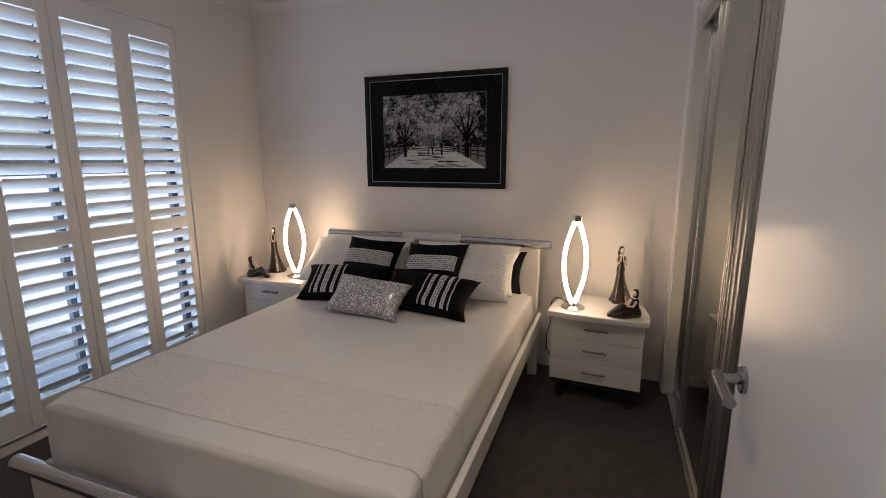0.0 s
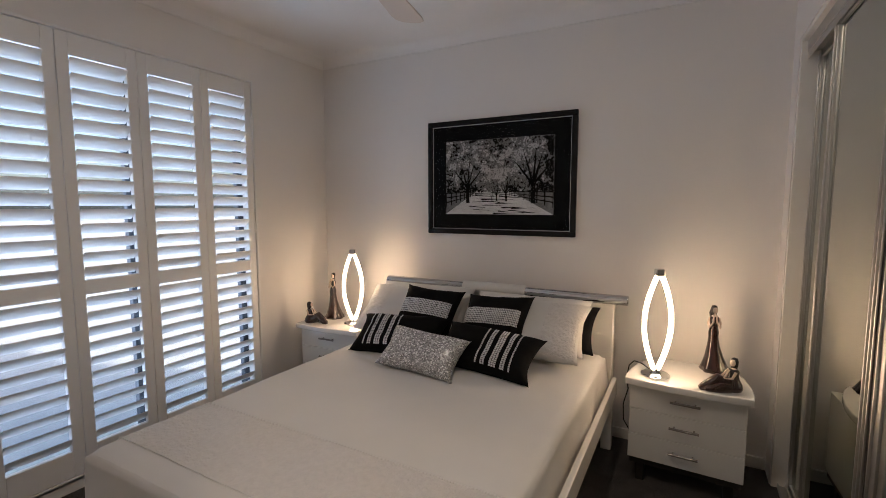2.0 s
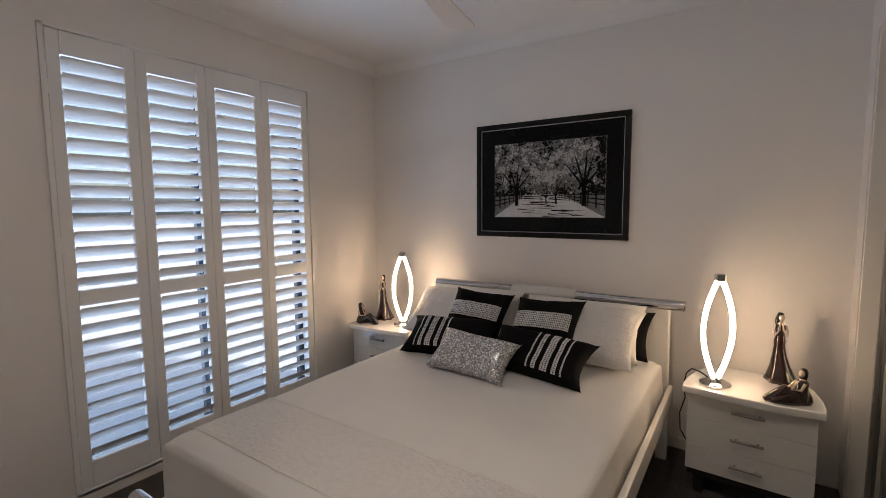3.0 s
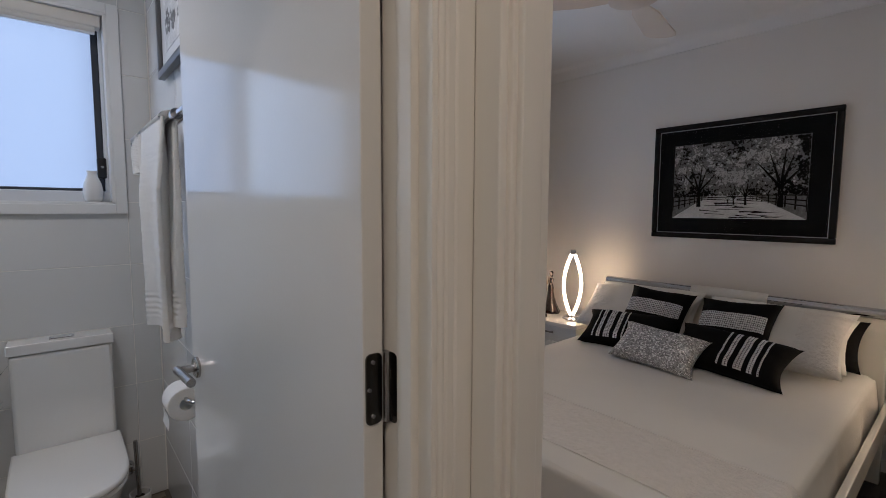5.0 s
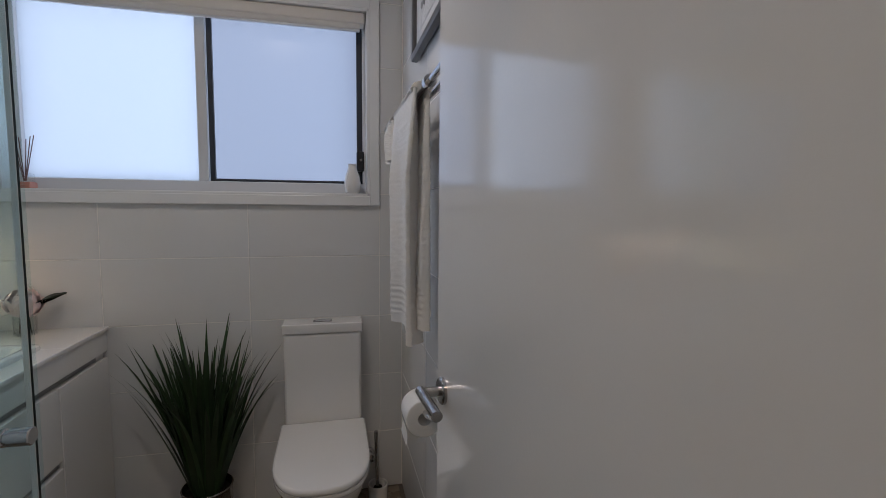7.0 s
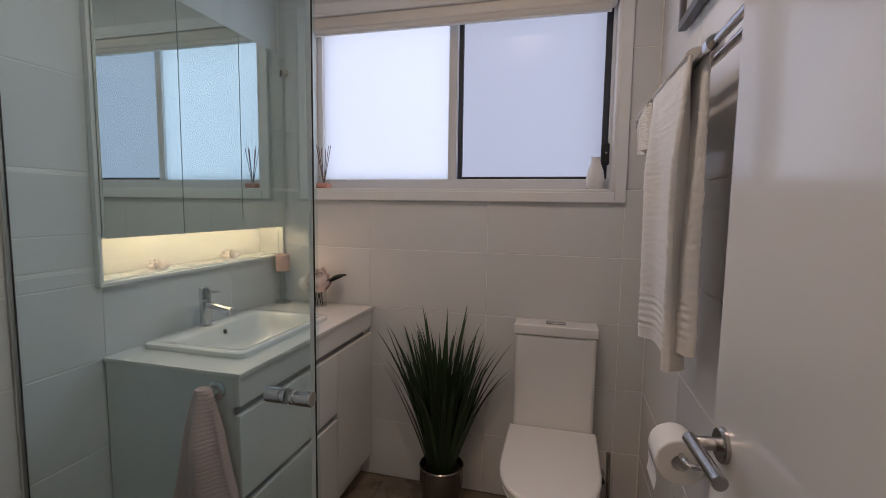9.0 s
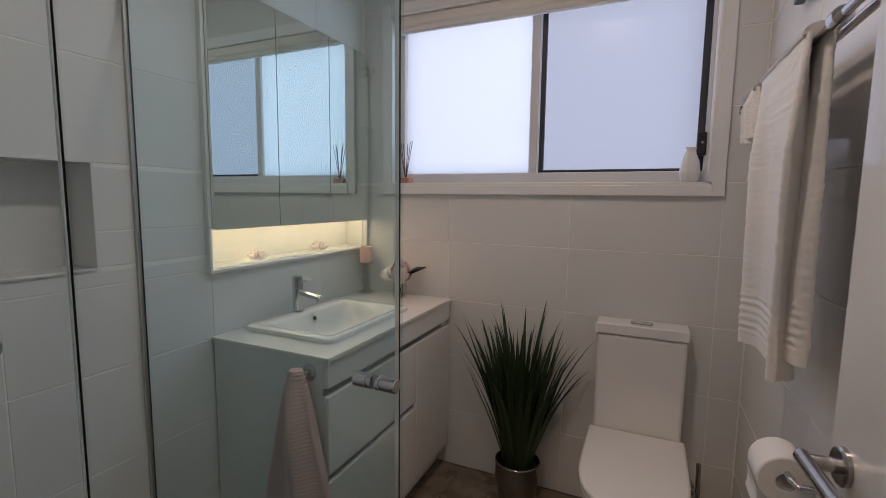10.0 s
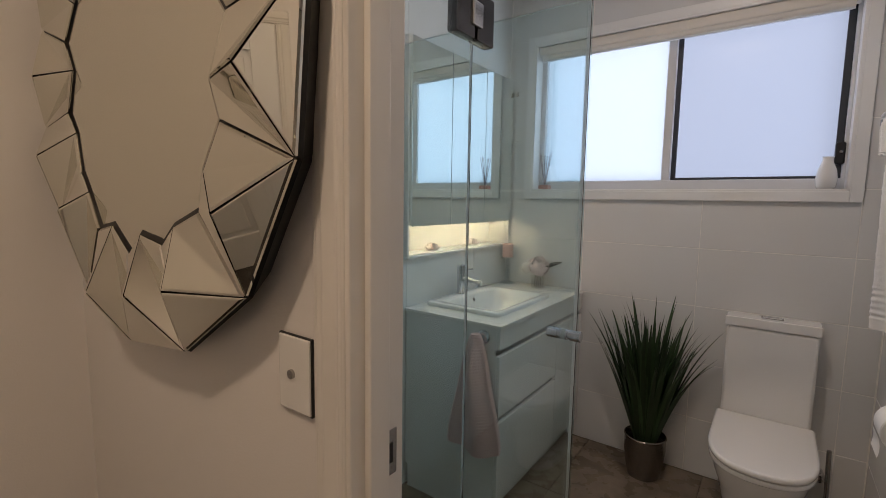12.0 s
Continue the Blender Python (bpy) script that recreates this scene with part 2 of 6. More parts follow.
# plan lines: bedroom x -2.87..0.34, y 0.25..3.27; bathroom x -2.87..-0.725, y -1.70..0.13; hall x -0.62..1.3, y -1.78..0.165
structure("floor_bedroom", box(-2.87, 1.0, 0.165, 3.27, -0.1, 0.0), CARPET, "dark charcoal cut-pile carpet over the bedroom floor", "floor")
structure("floor_hall", box(-0.625, 1.3, -1.78, 0.165, -0.1, -0.001), CARPET, "dark charcoal carpet in the small hall", "floor")
FLOOR_BATH = structure("floor_bathroom", box(-3.02, -0.625, -1.84, 0.164, -0.1, -0.006), DARK_GROUT, "dark grout bed under stone-look floor tiles", "floor")

b = box(-3.25, 1.4, -2.0, 3.6, CEILING, CEILING + 0.12)
structure("ceiling", b, CEIL, "flat white plaster ceiling", "ceiling")

# bedroom west wall with the tall window
WIN = (0.985, 2.54, 0.05, 2.365)
b = holed_wall(-3.07, -2.87, 0.13, 3.27, 0, CEILING, WIN)
structure("wall_west_bedroom", b, WALL, "warm white painted wall round the shuttered window", "wall")
structure("wall_north", box(-3.07, 1.0, 3.27, 3.42, 0, CEILING), WALL, "warm white painted wall behind the bed", "wall")
# south wall of the bedroom: door opening x -0.56..0.255
DOOR_TOP = 2.06
b = box(-2.87, -0.725, 0.135, 0.23, 0, CEILING)
box(-0.725, -0.57, 0.165, 0.23, 0, CEILING, bm=b)
box(-0.57, 0.262, 0.165, 0.23, DOOR_TOP + 0.02, CEILING, bm=b)
box(0.262, 1.3, 0.165, 0.23, 0, CEILING, bm=b)
structure("wall_south_bedroom", b, WALL, "warm white painted partition with the bedroom doorway", "wall")
# closet side
b = box(0.34, 0.36, 3.12, 3.27, 0, CEILING)
box(0.34, 0.36, 0.23, 3.12, 2.30, CEILING, bm=b)
box(0.36, 0.45, 0.23, 3.12, 2.36, CEILING, bm=b)
box(0.34, 0.50, 0.23, 0.29, 0, 2.30, bm=b)
box(0.36, 0.50, 3.13, 3.27, 0, CEILING, bm=b)
structure("wall_east_closet", b, WALL, "warm white painted bulkhead over the mirrored wardrobe", "wall")
structure("wall_closet_back", box(1.0, 1.1, 0.23, 3.42, 0, CEILING), WALL, "plain wall at the back of the wardrobe", "wall")
# hall west wall with the bathroom doorway y -0.725..0.085
b = box(-0.72, -0.625, -1.78, -0.74, 0, CEILING)
box(-0.72, -0.625, -0.74, 0.10, DOOR_TOP + 0.02, CEILING, bm=b)
box(-0.72, -0.625, 0.10, 0.1655, 0, CEILING, bm=b)
structure("wall_hall_west", b, WALL, "warm white painted hall wall with the bathroom doorway", "wall")
structure("wall_hall_south", box(-0.9, 1.4, -1.88, -1.78, 0, CEILING), WALL, "warm white painted end wall of the hall", "wall")
structure("wall_hall_east", box(1.3, 1.4, -1.78, 0.23, 0, CEILING), WALL, "warm white painted wall closing the hall", "wall")

# bathroom shell behind the tiles
BWIN = (-1.53, -0.03, 1.49, 2.36)
b = holed_wall(-3.07, -2.872, -1.82, 0.13, 0, CEILING, BWIN)
WALL_BW = structure("wall_bathroom_west", b, GROUT, "pale grout bed of the tiled window wall", "wall")
NICHE = (-1.50, -0.98, 1.21, 1.51)
LED = (-2.85, -1.866, 1.155, 1.315)
b = box(NICHE[1], -0.72, -1.82, -1.702, 0, CEILING)
box(NICHE[0], NICHE[1], -1.82, -1.702, 0, NICHE[2], bm=b)
box(NICHE[0], NICHE[1], -1.82, -1.702, NICHE[3], CEILING, bm=b)
box(LED[1], NICHE[0], -1.82, -1.702, 0, CEILING, bm=b)
box(-2.872, LED[1], -1.82, -1.702, 0, LED[2], bm=b)
box(-2.872, LED[1], -1.82, -1.702, LED[3], CEILING, bm=b)
box(-1.9, -0.9, -1.86, -1.822, 0, CEILING, bm=b)
box(-2.872, -1.9, -1.86, -1.822, 0, CEILING, bm=b)
WALL_BS = structure("wall_bathroom_south", b, GROUT, "pale grout bed of the tiled basin and shower wall", "wall")
WALL_BN = structure("wall_bathroom_north", box(-2.872, -0.80, 0.131, 0.134, 0, CEILING), GROUT, "pale grout bed of the tiled towel wall", "wall")
b = box(-0.727, -0.7205, -1.70, -0.80, 0, CEILING)
box(-0.727, -0.7205, -0.80, 0.13, 2.14, CEILING, bm=b)
WALL_BE = structure("wall_bathroom_east", b, GROUT, "pale grout bed of the tiled door wall", "wall")


def skirting(name, x0, x1, y0, y1, label="white painted timber skirting board"):
    return structure(name, box(x0, x1, y0, y1, 0, 0.068, 0.004), TRIM, label, "baseboard", 35)


skirting("baseboard_north", -2.87, 0.34, 3.258, 3.272)
skirting("baseboard_west", -2.872, -2.858, 0.24, 3.258)
skirting("baseboard_south", -2.858, -0.62, 0.228, 0.242)
skirting("baseboard_hall", -0.627, -0.613, -1.768, -0.81)
skirting("baseboard_hall_south", -0.613, 1.3, -1.782, -1.768)


def cove(name, pts):
    """Cornice: a quarter-round cove along the ceiling edge, pts going round the room."""
    size, n = 0.088, 6
    b = bmesh.new()
    rings = []
    for x, y, nx, ny in pts:
        ring = []
        for k in range(n + 1):
            a = k / n * math.pi / 2
            ring.append(b.verts.new((x + nx * size * (1 - math.cos(a)), y + ny * size * (1 - math.cos(a)), CEILING - size + size * math.sin(a))))
        ring.append(b.verts.new((x, y, CEILING)))
        ring.append(b.verts.new((x, y, CEILING - size - 0.006)))
        ring.append(b.verts.new((x + nx * 0.006, y + ny * 0.006, CEILING - size - 0.006)))
        rings.append(ring)
    for a, c in zip(rings, rings[1:]):
        for k in range(len(a)):
            j = (k + 1) % len(a)
            b.faces.new((a[k], a[j], c[j], c[k]))
    bmesh.ops.recalc_face_normals(b, faces=b.faces[:])
    structure(name, b, CEIL, "white coved plaster cornice", "trim", 40)


cove("trim_cornice_bedroom", [(0.34, 0.23, -1, 1), (0.34, 3.27, -1, -1), (-2.87, 3.27, 1, -1), (-2.87, 0.23, 1, 1), (0.34, 0.23, -1, 1)])
cove("trim_cornice_hall", [(1.3, -1.78, -1, 1), (-0.625, -1.78, 1, 1), (-0.625, 0.165, 1, -1), (1.3, 0.165, -1, -1), (1.3, -1.78, -1, 1)])


def architrave(name, kind, a, c, wall, out, top, width=0.062, depth=0.016):
    """Moulded door trim on one face: legs at a and c along the wall and a head across. kind: the axis it runs along."""
    def moulding(u0, u1, z0, z1, tall):
        steps = ((0.0, 1.0, 0.72), (0.12, 0.97, 0.86), (0.34, 0.90, 1.0))
        bb = bmesh.new()
        for lo, hi, d in steps:
            if tall:
                s0, s1, t0, t1 = u0 + (u1 - u0) * lo, u0 + (u1 - u0) * hi, z0, z1
            else:
                s0, s1, t0, t1 = u0, u1, z0 + (z1 - z0) * lo, z0 + (z1 - z0) * hi
            w0, w1 = sorted((wall, wall + out * depth * d))
            if kind == "y":
                box(w0, w1, s0, s1, t0, t1, 0.0045, 3, bm=bb)
            else:
                box(s0, s1, w0, w1, t0, t1, 0.0045, 3, bm=bb)
        return bb
    bm = moulding(a - width, a, 0, top, True)
    merge(bm, moulding(c, c + width, 0, top, True))
    merge(bm, moulding(a - width, c + width, top, top + width, False))
    return structure(name, bm, TRIM, "white gloss-painted moulded timber door trim", "trim", 35)


# bedroom door frame: jamb linings
b = box(-0.576, -0.556, 0.160, 0.234, 0, DOOR_TOP, 0.002)
box(0.245, 0.264, 0.160, 0.234, 0, DOOR_TOP, 0.002, bm=b)
box(-0.576, 0.264, 0.160, 0.234, DOOR_TOP, DOOR_TOP + 0.02, 0.002, bm=b)
box(-0.557, -0.547, 0.168, 0.208, 0, DOOR_TOP, 0.002, bm=b)
structure("trim_bedroom_door_frame", b, TRIM, "white gloss-painted timber door jamb with stop", "door frame", 35)
architrave("trim_bedroom_architrave_inside", "x", -0.564, 0.257, 0.230, 1, DOOR_TOP + 0.008)
b = box(-0.609, -0.564, 0.148, 0.164, 0, DOOR_TOP + 0.008, 0.003)
box(-0.609, 0.32, 0.148, 0.164, DOOR_TOP + 0.008, DOOR_TOP + 0.07, 0.003, bm=b)
box(0.258, 0.32, 0.148, 0.164, 0, DOOR_TOP + 0.008, 0.003, bm=b)
structure("trim_bedroom_architrave_hall", b, TRIM, "white gloss-painted door trim scribed into the hall corner", "trim", 35)
# bathroom door frame
b = box(-0.727, -0.618, 0.089, 0.104, 0, DOOR_TOP, 0.002)
box(-0.727, -0.618, -0.743, -0.725, 0, DOOR_TOP, 0.002, bm=b)
box(-0.727, -0.618, -0.743, 0.104, DOOR_TOP, DOOR_TOP + 0.02, 0.002, bm=b)
box(-0.678, -0.645, 0.077, 0.090, 0, DOOR_TOP, 0.002, bm=b)
box(-0.685, -0.645, -0.725, -0.713, 0, DOOR_TOP, 0.002, bm=b)
structure("trim_bathroom_door_frame", b, TRIM, "white gloss-painted timber door jamb with stop", "door frame", 35)
architrave("trim_bathroom_architrave", "y", -0.733, 0.097, -0.625, 1, DOOR_TOP + 0.01)

# ---- bedroom things ----
LINEN = material("white_cotton", (0.74, 0.72, 0.69), 0.75, bump=0.0006, bump_scale=420, patch=0.03, patch_scale=6, sheen=0.2, grain=0.03, grain_scale=500)
DAMASK = material("embossed_white_cotton", (0.72, 0.69, 0.66), 0.6, bump=0.008, bump_scale=62, patch=0.10, patch_scale=46, sheen=0.25)
CREAM = material("cream_satin", (0.70, 0.67, 0.61), 0.5, bump=0.0008, bump_scale=200, patch=0.05, sheen=0.2)
BLACK_CLOTH = material("black_velvet", (0.005, 0.005, 0.0055), 0.8, bump=0.0006, bump_scale=350, patch=0.2, spec=0.15)
STUD = material("rhinestone", (0.85, 0.85, 0.86), 0.15, 0.35, grain=0.3, grain_scale=60)


def sequin_material():
    m = material("silver_sequin_cloth", (0.5, 0.5, 0.5), 0.3, 0.35)
    nt = m.node_tree
    b = nt.nodes["Principled BSDF"]
    co, vor, ramp, bump = (nt.nodes.new("ShaderNode" + k) for k in ("TexCoord", "TexVoronoi", "ValToRGB", "Bump"))
    vor.inputs["Scale"].default_value = 150
    nt.links.new(co.outputs["Object"], vor.inputs["Vector"])
    sep = nt.nodes.new("ShaderNodeSeparateColor")
    nt.links.new(vor.outputs["Color"], sep.inputs[0])
    # sequin sparkle is put into the colour: random cells from grey to glint white
    ramp.color_ramp.elements[0].color, ramp.color_ramp.elements[1].color = (0.24, 0.24, 0.245, 1), (0.58, 0.58, 0.59, 1)
    ramp.color_ramp.elements[1].position = 0.72
    top = ramp.color_ramp.elements.new(0.90)
    top.color = (0.95, 0.95, 0.95, 1)
    nt.links.new(sep.outputs[0], ramp.inputs[0])
    nt.links.new(ramp.outputs[0], b.inputs["Base Color"])
    bump.inputs["Distance"].default_value = 0.004
    nt.links.new(sep.outputs[1], bump.inputs["Height"])
    nt.links.new(bump.outputs[0], b.inputs["Normal"])
    return m


SEQUIN = sequin_material()
LEATHER = material("white_leatherette", (0.72, 0.70, 0.66), 0.35, bump=0.0006, bump_scale=240, patch=0.03)
BED_WHITE = material("white_bed_lacquer", (0.76, 0.74, 0.70), 0.25, patch=0.02, rough_vary=0.05, bump=0.0001)
DARK_FOOT = material("dark_metal_foot", (0.05, 0.045, 0.04), 0.35, 0.6, patch=0.1)
BRONZE = material("dark_glazed_resin", (0.026, 0.009, 0.007), 0.14, patch=0.45, patch_scale=28, coat=0.6)
SKIN = material("cream_glazed_resin", (0.62, 0.50, 0.42), 0.25, patch=0.08, patch_scale=40, coat=0.4)
HAIR = material("black_glazed_resin", (0.012, 0.009, 0.008), 0.2, patch=0.1, coat=0.4)
CABLE = material("black_cable", (0.012, 0.012, 0.012), 0.5, patch=0.1)
LED_WARM = material("led_diffuser", (0.9, 0.88, 0.82), 0.4, emission=(1.0, 0.69, 0.40), emit=14.0)

# shutters: surround, four hinged panels with tilted blades
SHUT_X = -2.87
b = box(-2.93, SHUT_X + 0.012, WIN[0], WIN[0] + 0.024, WIN[2], WIN[3], 0.003)
box(-2.93, SHUT_X + 0.012, WIN[1] - 0.014, WIN[1], WIN[2], WIN[3], 0.003, bm=b)
box(-2.93, SHUT_X + 0.012, WIN[0], WIN[1], WIN[3] - 0.016, WIN[3], 0.003, bm=b)
box(-2.93, SHUT_X + 0.012, WIN[0], WIN[1], WIN[2], WIN[2] + 0.022, 0.003, bm=b)
structure("window_1", b, SHUTTER, "white shutter surround in the tall bedroom window opening", "window frame", 35)
b = box(-3.05, -3.01, WIN[0], WIN[0] + 0.045, WIN[2], WIN[3], 0.002)
box(-3.05, -3.01, WIN[1] - 0.045, WIN[1], WIN[2], WIN[3], 0.002, bm=b)
box(-3.05, -3.01, 1.745, 1.795, WIN[2], WIN[3], 0.002, bm=b)
box(-3.05, -3.01, WIN[0], WIN[1], WIN[3] - 0.045, WIN[3], 0.002, bm=b)
box(-3.05, -3.01, WIN[0], WIN[1], WIN[2], WIN[2] + 0.05, 0.002, bm=b)
DARK_ALU = material("dark_window_aluminium", (0.05, 0.055, 0.065), 0.4, 0.5, patch=0.05)
structure("window_2", b, DARK_ALU, "dark aluminium sliding window behind the shutters", "window frame", 35)
pane = structure("window_3", box(-3.034, -3.03, WIN[0] + 0.04, WIN[1] - 0.04, WIN[2] + 0.04, WIN[3] - 0.04), CLEAR, "clear window glass behind the shutters", "window pane")
pane.visible_shadow = False

BLADE_W = 0.268


def blade_mesh():
    b = bmesh.new()
    pts = [(0.0445 * math.cos(a) , 0.0052 * math.sin(a)) for a in [2 * math.pi * k / 12 for k in range(12)]]
    ends = [[b.verts.new((x, s * BLADE_W / 2, z)) for x, z in pts] for s in (-1, 1)]
    b.faces.new(ends[0])
    b.faces.new(ends[1][::-1])
    for k in range(12):
        j = (k + 1) % 12
        b.faces.new((ends[0][k], ends[1][k], ends[1][j], ends[0][j]))
    bmesh.ops.recalc_face_normals(b, faces=b.faces[:])
    return mesh_of("blade", b, SHUTTER, 50)


def shutter_panel(y0, y1, angle, hinge_side):
    root = thing("shutter_panel", "white plantation shutter panel with partly opened blades", "shutter", Matrix.Translation((SHUT_X - 0.012, (y0 + y1) / 2, 0.075)), "bedroom window shutters")
    w, h = (y1 - y0) / 2 - 0.0015, 2.27
    for name, args in (("stile", (-0.016, 0.016, -w, -w + 0.054, 0, h)), ("stile", (-0.016, 0.016, w - 0.054, w, 0, h)), ("top_rail", (-0.016, 0.016, -w + 0.054, w - 0.054, 2.160, h)),
                       ("middle_rail", (-0.016, 0.016, -w + 0.054, w - 0.054, 0.945, 1.022)), ("bottom_rail", (-0.016, 0.016, -w + 0.054, w - 0.054, 0, 0.135))):
        part(name, box(*args, 0.003), SHUTTER, root)
    blade = blade_mesh()
    for z0, z1, n in ((1.024, 2.158, 15), (0.137, 0.943, 10)):
        for k in range(n):
            ob = part("blade", blade, SHUTTER, root)
            ob.matrix_basis = pose(0, 0, z0 + (z1 - z0) * (k + 0.5) / n, 0, angle + random.uniform(-1.5, 1.5) - (5 if z0 < 1 else 0), 0)
    for z in (0.25, 1.25, 2.0):
        part("hinge", box(0.010, 0.020, hinge_side * w - 0.006, hinge_side * w + 0.006, z - 0.035, z + 0.035, 0.002), SHUTTER, root)
    return root


for k in range(4):
    shutter_panel(1.010 + 0.3785 * k, 1.010 + 0.3785 * (k + 1), -42, (-1, 1)[k % 2])


# bed
bed = thing("bed", "white lacquered double bed with chrome head and foot rails", "bed", Matrix.Translation((-1.255, 2.03, 0)))
part("headboard", box(-0.80, 0.785, 1.09, 1.125, 0.22, 0.895, 0.012, 3), BED_WHITE, bed)
part("head_rail", lathe([(0, -0.858), (0.026, -0.858), (0.03, -0.854), (0.03, 0.854), (0.026, 0.858), (0, 0.858)], 24, m=Matrix.Translation((0.005, 1.075, 0.925)) @ pose(0, 0, 0, 0, 90, 0)), CHROME, bed, "chrome tube along the head of the bed")
part("rail_cushion", lathe([(0.03, -0.225), (0.037, -0.222), (0.039, -0.2), (0.039, 0.2), (0.037, 0.222), (0.03, 0.225)], 24, m=Matrix.Translation((0.01, 1.075, 0.925)) @ pose(0, 0, 0, 0, 90, 0)), LEATHER, bed, "white leatherette roll round the head rail")
for s in (-1, 1):
    rx = 0.80 if s > 0 else -0.775
    part("side_rail", box(rx - 0.014, rx + 0.014, -0.97, 1.09, 0.335, 0.445, 0.006), BED_WHITE, bed)
    part("leg", box(s * 0.765 - 0.03, s * 0.765 + 0.03, 1.04, 1.10, 0, 0.335, 0.004), BED_WHITE, bed)
    part("leg", box(s * 0.765 - 0.03, s * 0.765 + 0.03, -1.05, -0.99, 0, 0.335, 0.004), BED_WHITE, bed)
part("foot_board", box(-0.805, 0.805, -1.065, -1.035, 0.13, 0.345, 0.008), BED_WHITE, bed)
for s in (-1, 1):
    part("bolt", lathe([(0, 0), (0.008, 0), (0.007, 0.004), (0, 0.005)], 14, m=Matrix.Translation((s * 0.785, -1.065, 0.315)) @ pose(0, 0, 0, 90, 0, 0)), DARK_FOOT, bed)
part("foot_rail", lathe([(0, -0.828), (0.026, -0.828), (0.03, -0.824), (0.03, 0.824), (0.026, 0.828), (0, 0.828)], 24, m=Matrix.Translation((0, -1.082, 0.370)) @ pose(0, 0, 0, 0, 90, 0)), CHROME, bed, "chrome tube along the foot of the bed")
part("base", box(-0.74, 0.74, -0.97, 1.08, 0.24, 0.36, 0.01), DARK_FOOT, bed)


def cloth_box(x0, x1, y0, y1, z0, z1, r, amp, flare=0.012):
    b = box(x0, x1, y0, y1, z0, z1)
    bmesh.ops.subdivide_edges(b, edges=b.edges[:], cuts=46, use_grid_fill=True)
    for v in b.verts:
        p = v.co
        # round the upper edges and let the hanging sides wave a little
        ix, iy = min(p.x - x0, x1 - p.x), min(p.y - y0, y1 - p.y)
        d = z1 - p.z
        for axis, near, lo, hi in ((0, ix, x0, x1), (1, iy, y0, y1)):
            if d < r and near < r:
                e, f = r - near, r - d
                q = max(e, f) / math.hypot(e, f) if math.hypot(e, f) > 1e-6 else 1
                sign = 1 if (p[axis] - lo) < (hi - p[axis]) else -1
                p[axis] += sign * e * (1 - q)
                p.z -= f * (1 - q)
        edge = min(ix, iy)
        if edge < 0.001 and d > r * 0.5:
            k = min(1, (d - r * 0.5) / 0.15)
            wave = noise.noise((p.x * 5, p.y * 5, 0.3)) * 0.02 + noise.noise((p.x * 13, p.y * 13, p.z * 3)) * 0.007
            out = flare * k + wave * k
            if ix <= iy:
                p.x += out * (-1 if p.x - x0 < x1 - p.x else 1)
            if iy <= ix:
                p.y += out * (-1 if p.y - y0 < y1 - p.y else 1)
        else:
            p.z += amp * (noise.noise((p.x * 3.2, p.y * 2.1, 1)) + 0.5 * noise.noise((p.x * 11, p.y * 5, 4)) + 0.35 * noise.noise((p.x * 22 + p.y * 9, p.y * 4, 7)))
    return b


solid("bed_cover", cloth_box(-2.000, -0.503, 1.024, 3.06, 0.325, 0.603, 0.045, 0.0045), LINEN, "smooth white cotton bed cover tucked over the mattress", "bed cover", smooth=60)


def runner_at(u, v, lift=0.0):
    """A place on the embossed band across the foot, lying on the cover and down its sides."""
    half, r, top = 0.749, 0.047, 0.6050 + lift
    s = (u * 2 - 1) * (half + 0.21)
    y = 1.135 + v * 0.36 - 0.012 * u
    a = abs(s)
    if a < half - r:
        x, z = a, top
    else:
        t = a - (half - r)
        if t < r * math.pi / 2:
            x, z = half - r + r * math.sin(t / r), top - r + r * math.cos(t / r)
        else:
            x, z = half + 0.012 * min(1, (t - r * 1.57) * 8), top - r - (t - r * math.pi / 2)
    z += 0.0045 * (noise.noise(((math.copysign(x, s) - 1.2515) * 3.2, y * 2.1, 1)) + 0.5 * noise.noise(((math.copysign(x, s) - 1.2515) * 11, y * 5, 4)))
    # quilted relief of the weave
    z += 0.0016 * noise.noise((s * 42, y * 42, 2)) + 0.0012 * noise.noise((s * 85, y * 85, 5))
    return Vector((math.copysign(x + 0.004 + lift, s) - 1.2515, y, z))


runner = thing("bed_runner", "embossed white textured runner across the foot of the bed", "bed runner")
part("band", surface(lambda u, v: runner_at(u, v), 260, 64), DAMASK, runner, "embossed white weave", smooth=60)
for v in (0.0, 1.0):
    part("piping", tube([runner_at(k / 160, v, 0.001) for k in range(161)], 0.0032, 6), LINEN, runner, "raised white cord seam", 60)


def pillow_bm(w, h, t, pinch=0.15, n=26, seed=0):
    def side(sign):
        def f(u, v):
            a, c = u * 2 - 1, v * 2 - 1
            x = w / 2 * a * (1 - pinch * (1 - c * c) * abs(a) ** 3)
            z = h / 2 + h / 2 * c * (1 - pinch * (1 - a * a) * abs(c) ** 3)
            k = max(0, (1 - a ** 4)) ** 0.5 * max(0, (1 - c ** 4)) ** 0.5
            y = sign * t / 2 * k + 0.006 * k * noise.noise((a * 3 + seed, c * 3, sign)) + 0.004 * k * noise.noise((a * 9 + seed, c * 7, sign * 2))
            return Vector((x, y, z))
        return f
    b = surface(side(1), n, n)
    merge(b, surface(side(-1), n, n))
    bmesh.ops.remove_doubles(b, verts=b.verts[:], dist=0.0006)
    bmesh.ops.recalc_face_normals(b, faces=b.faces[:])
    return b


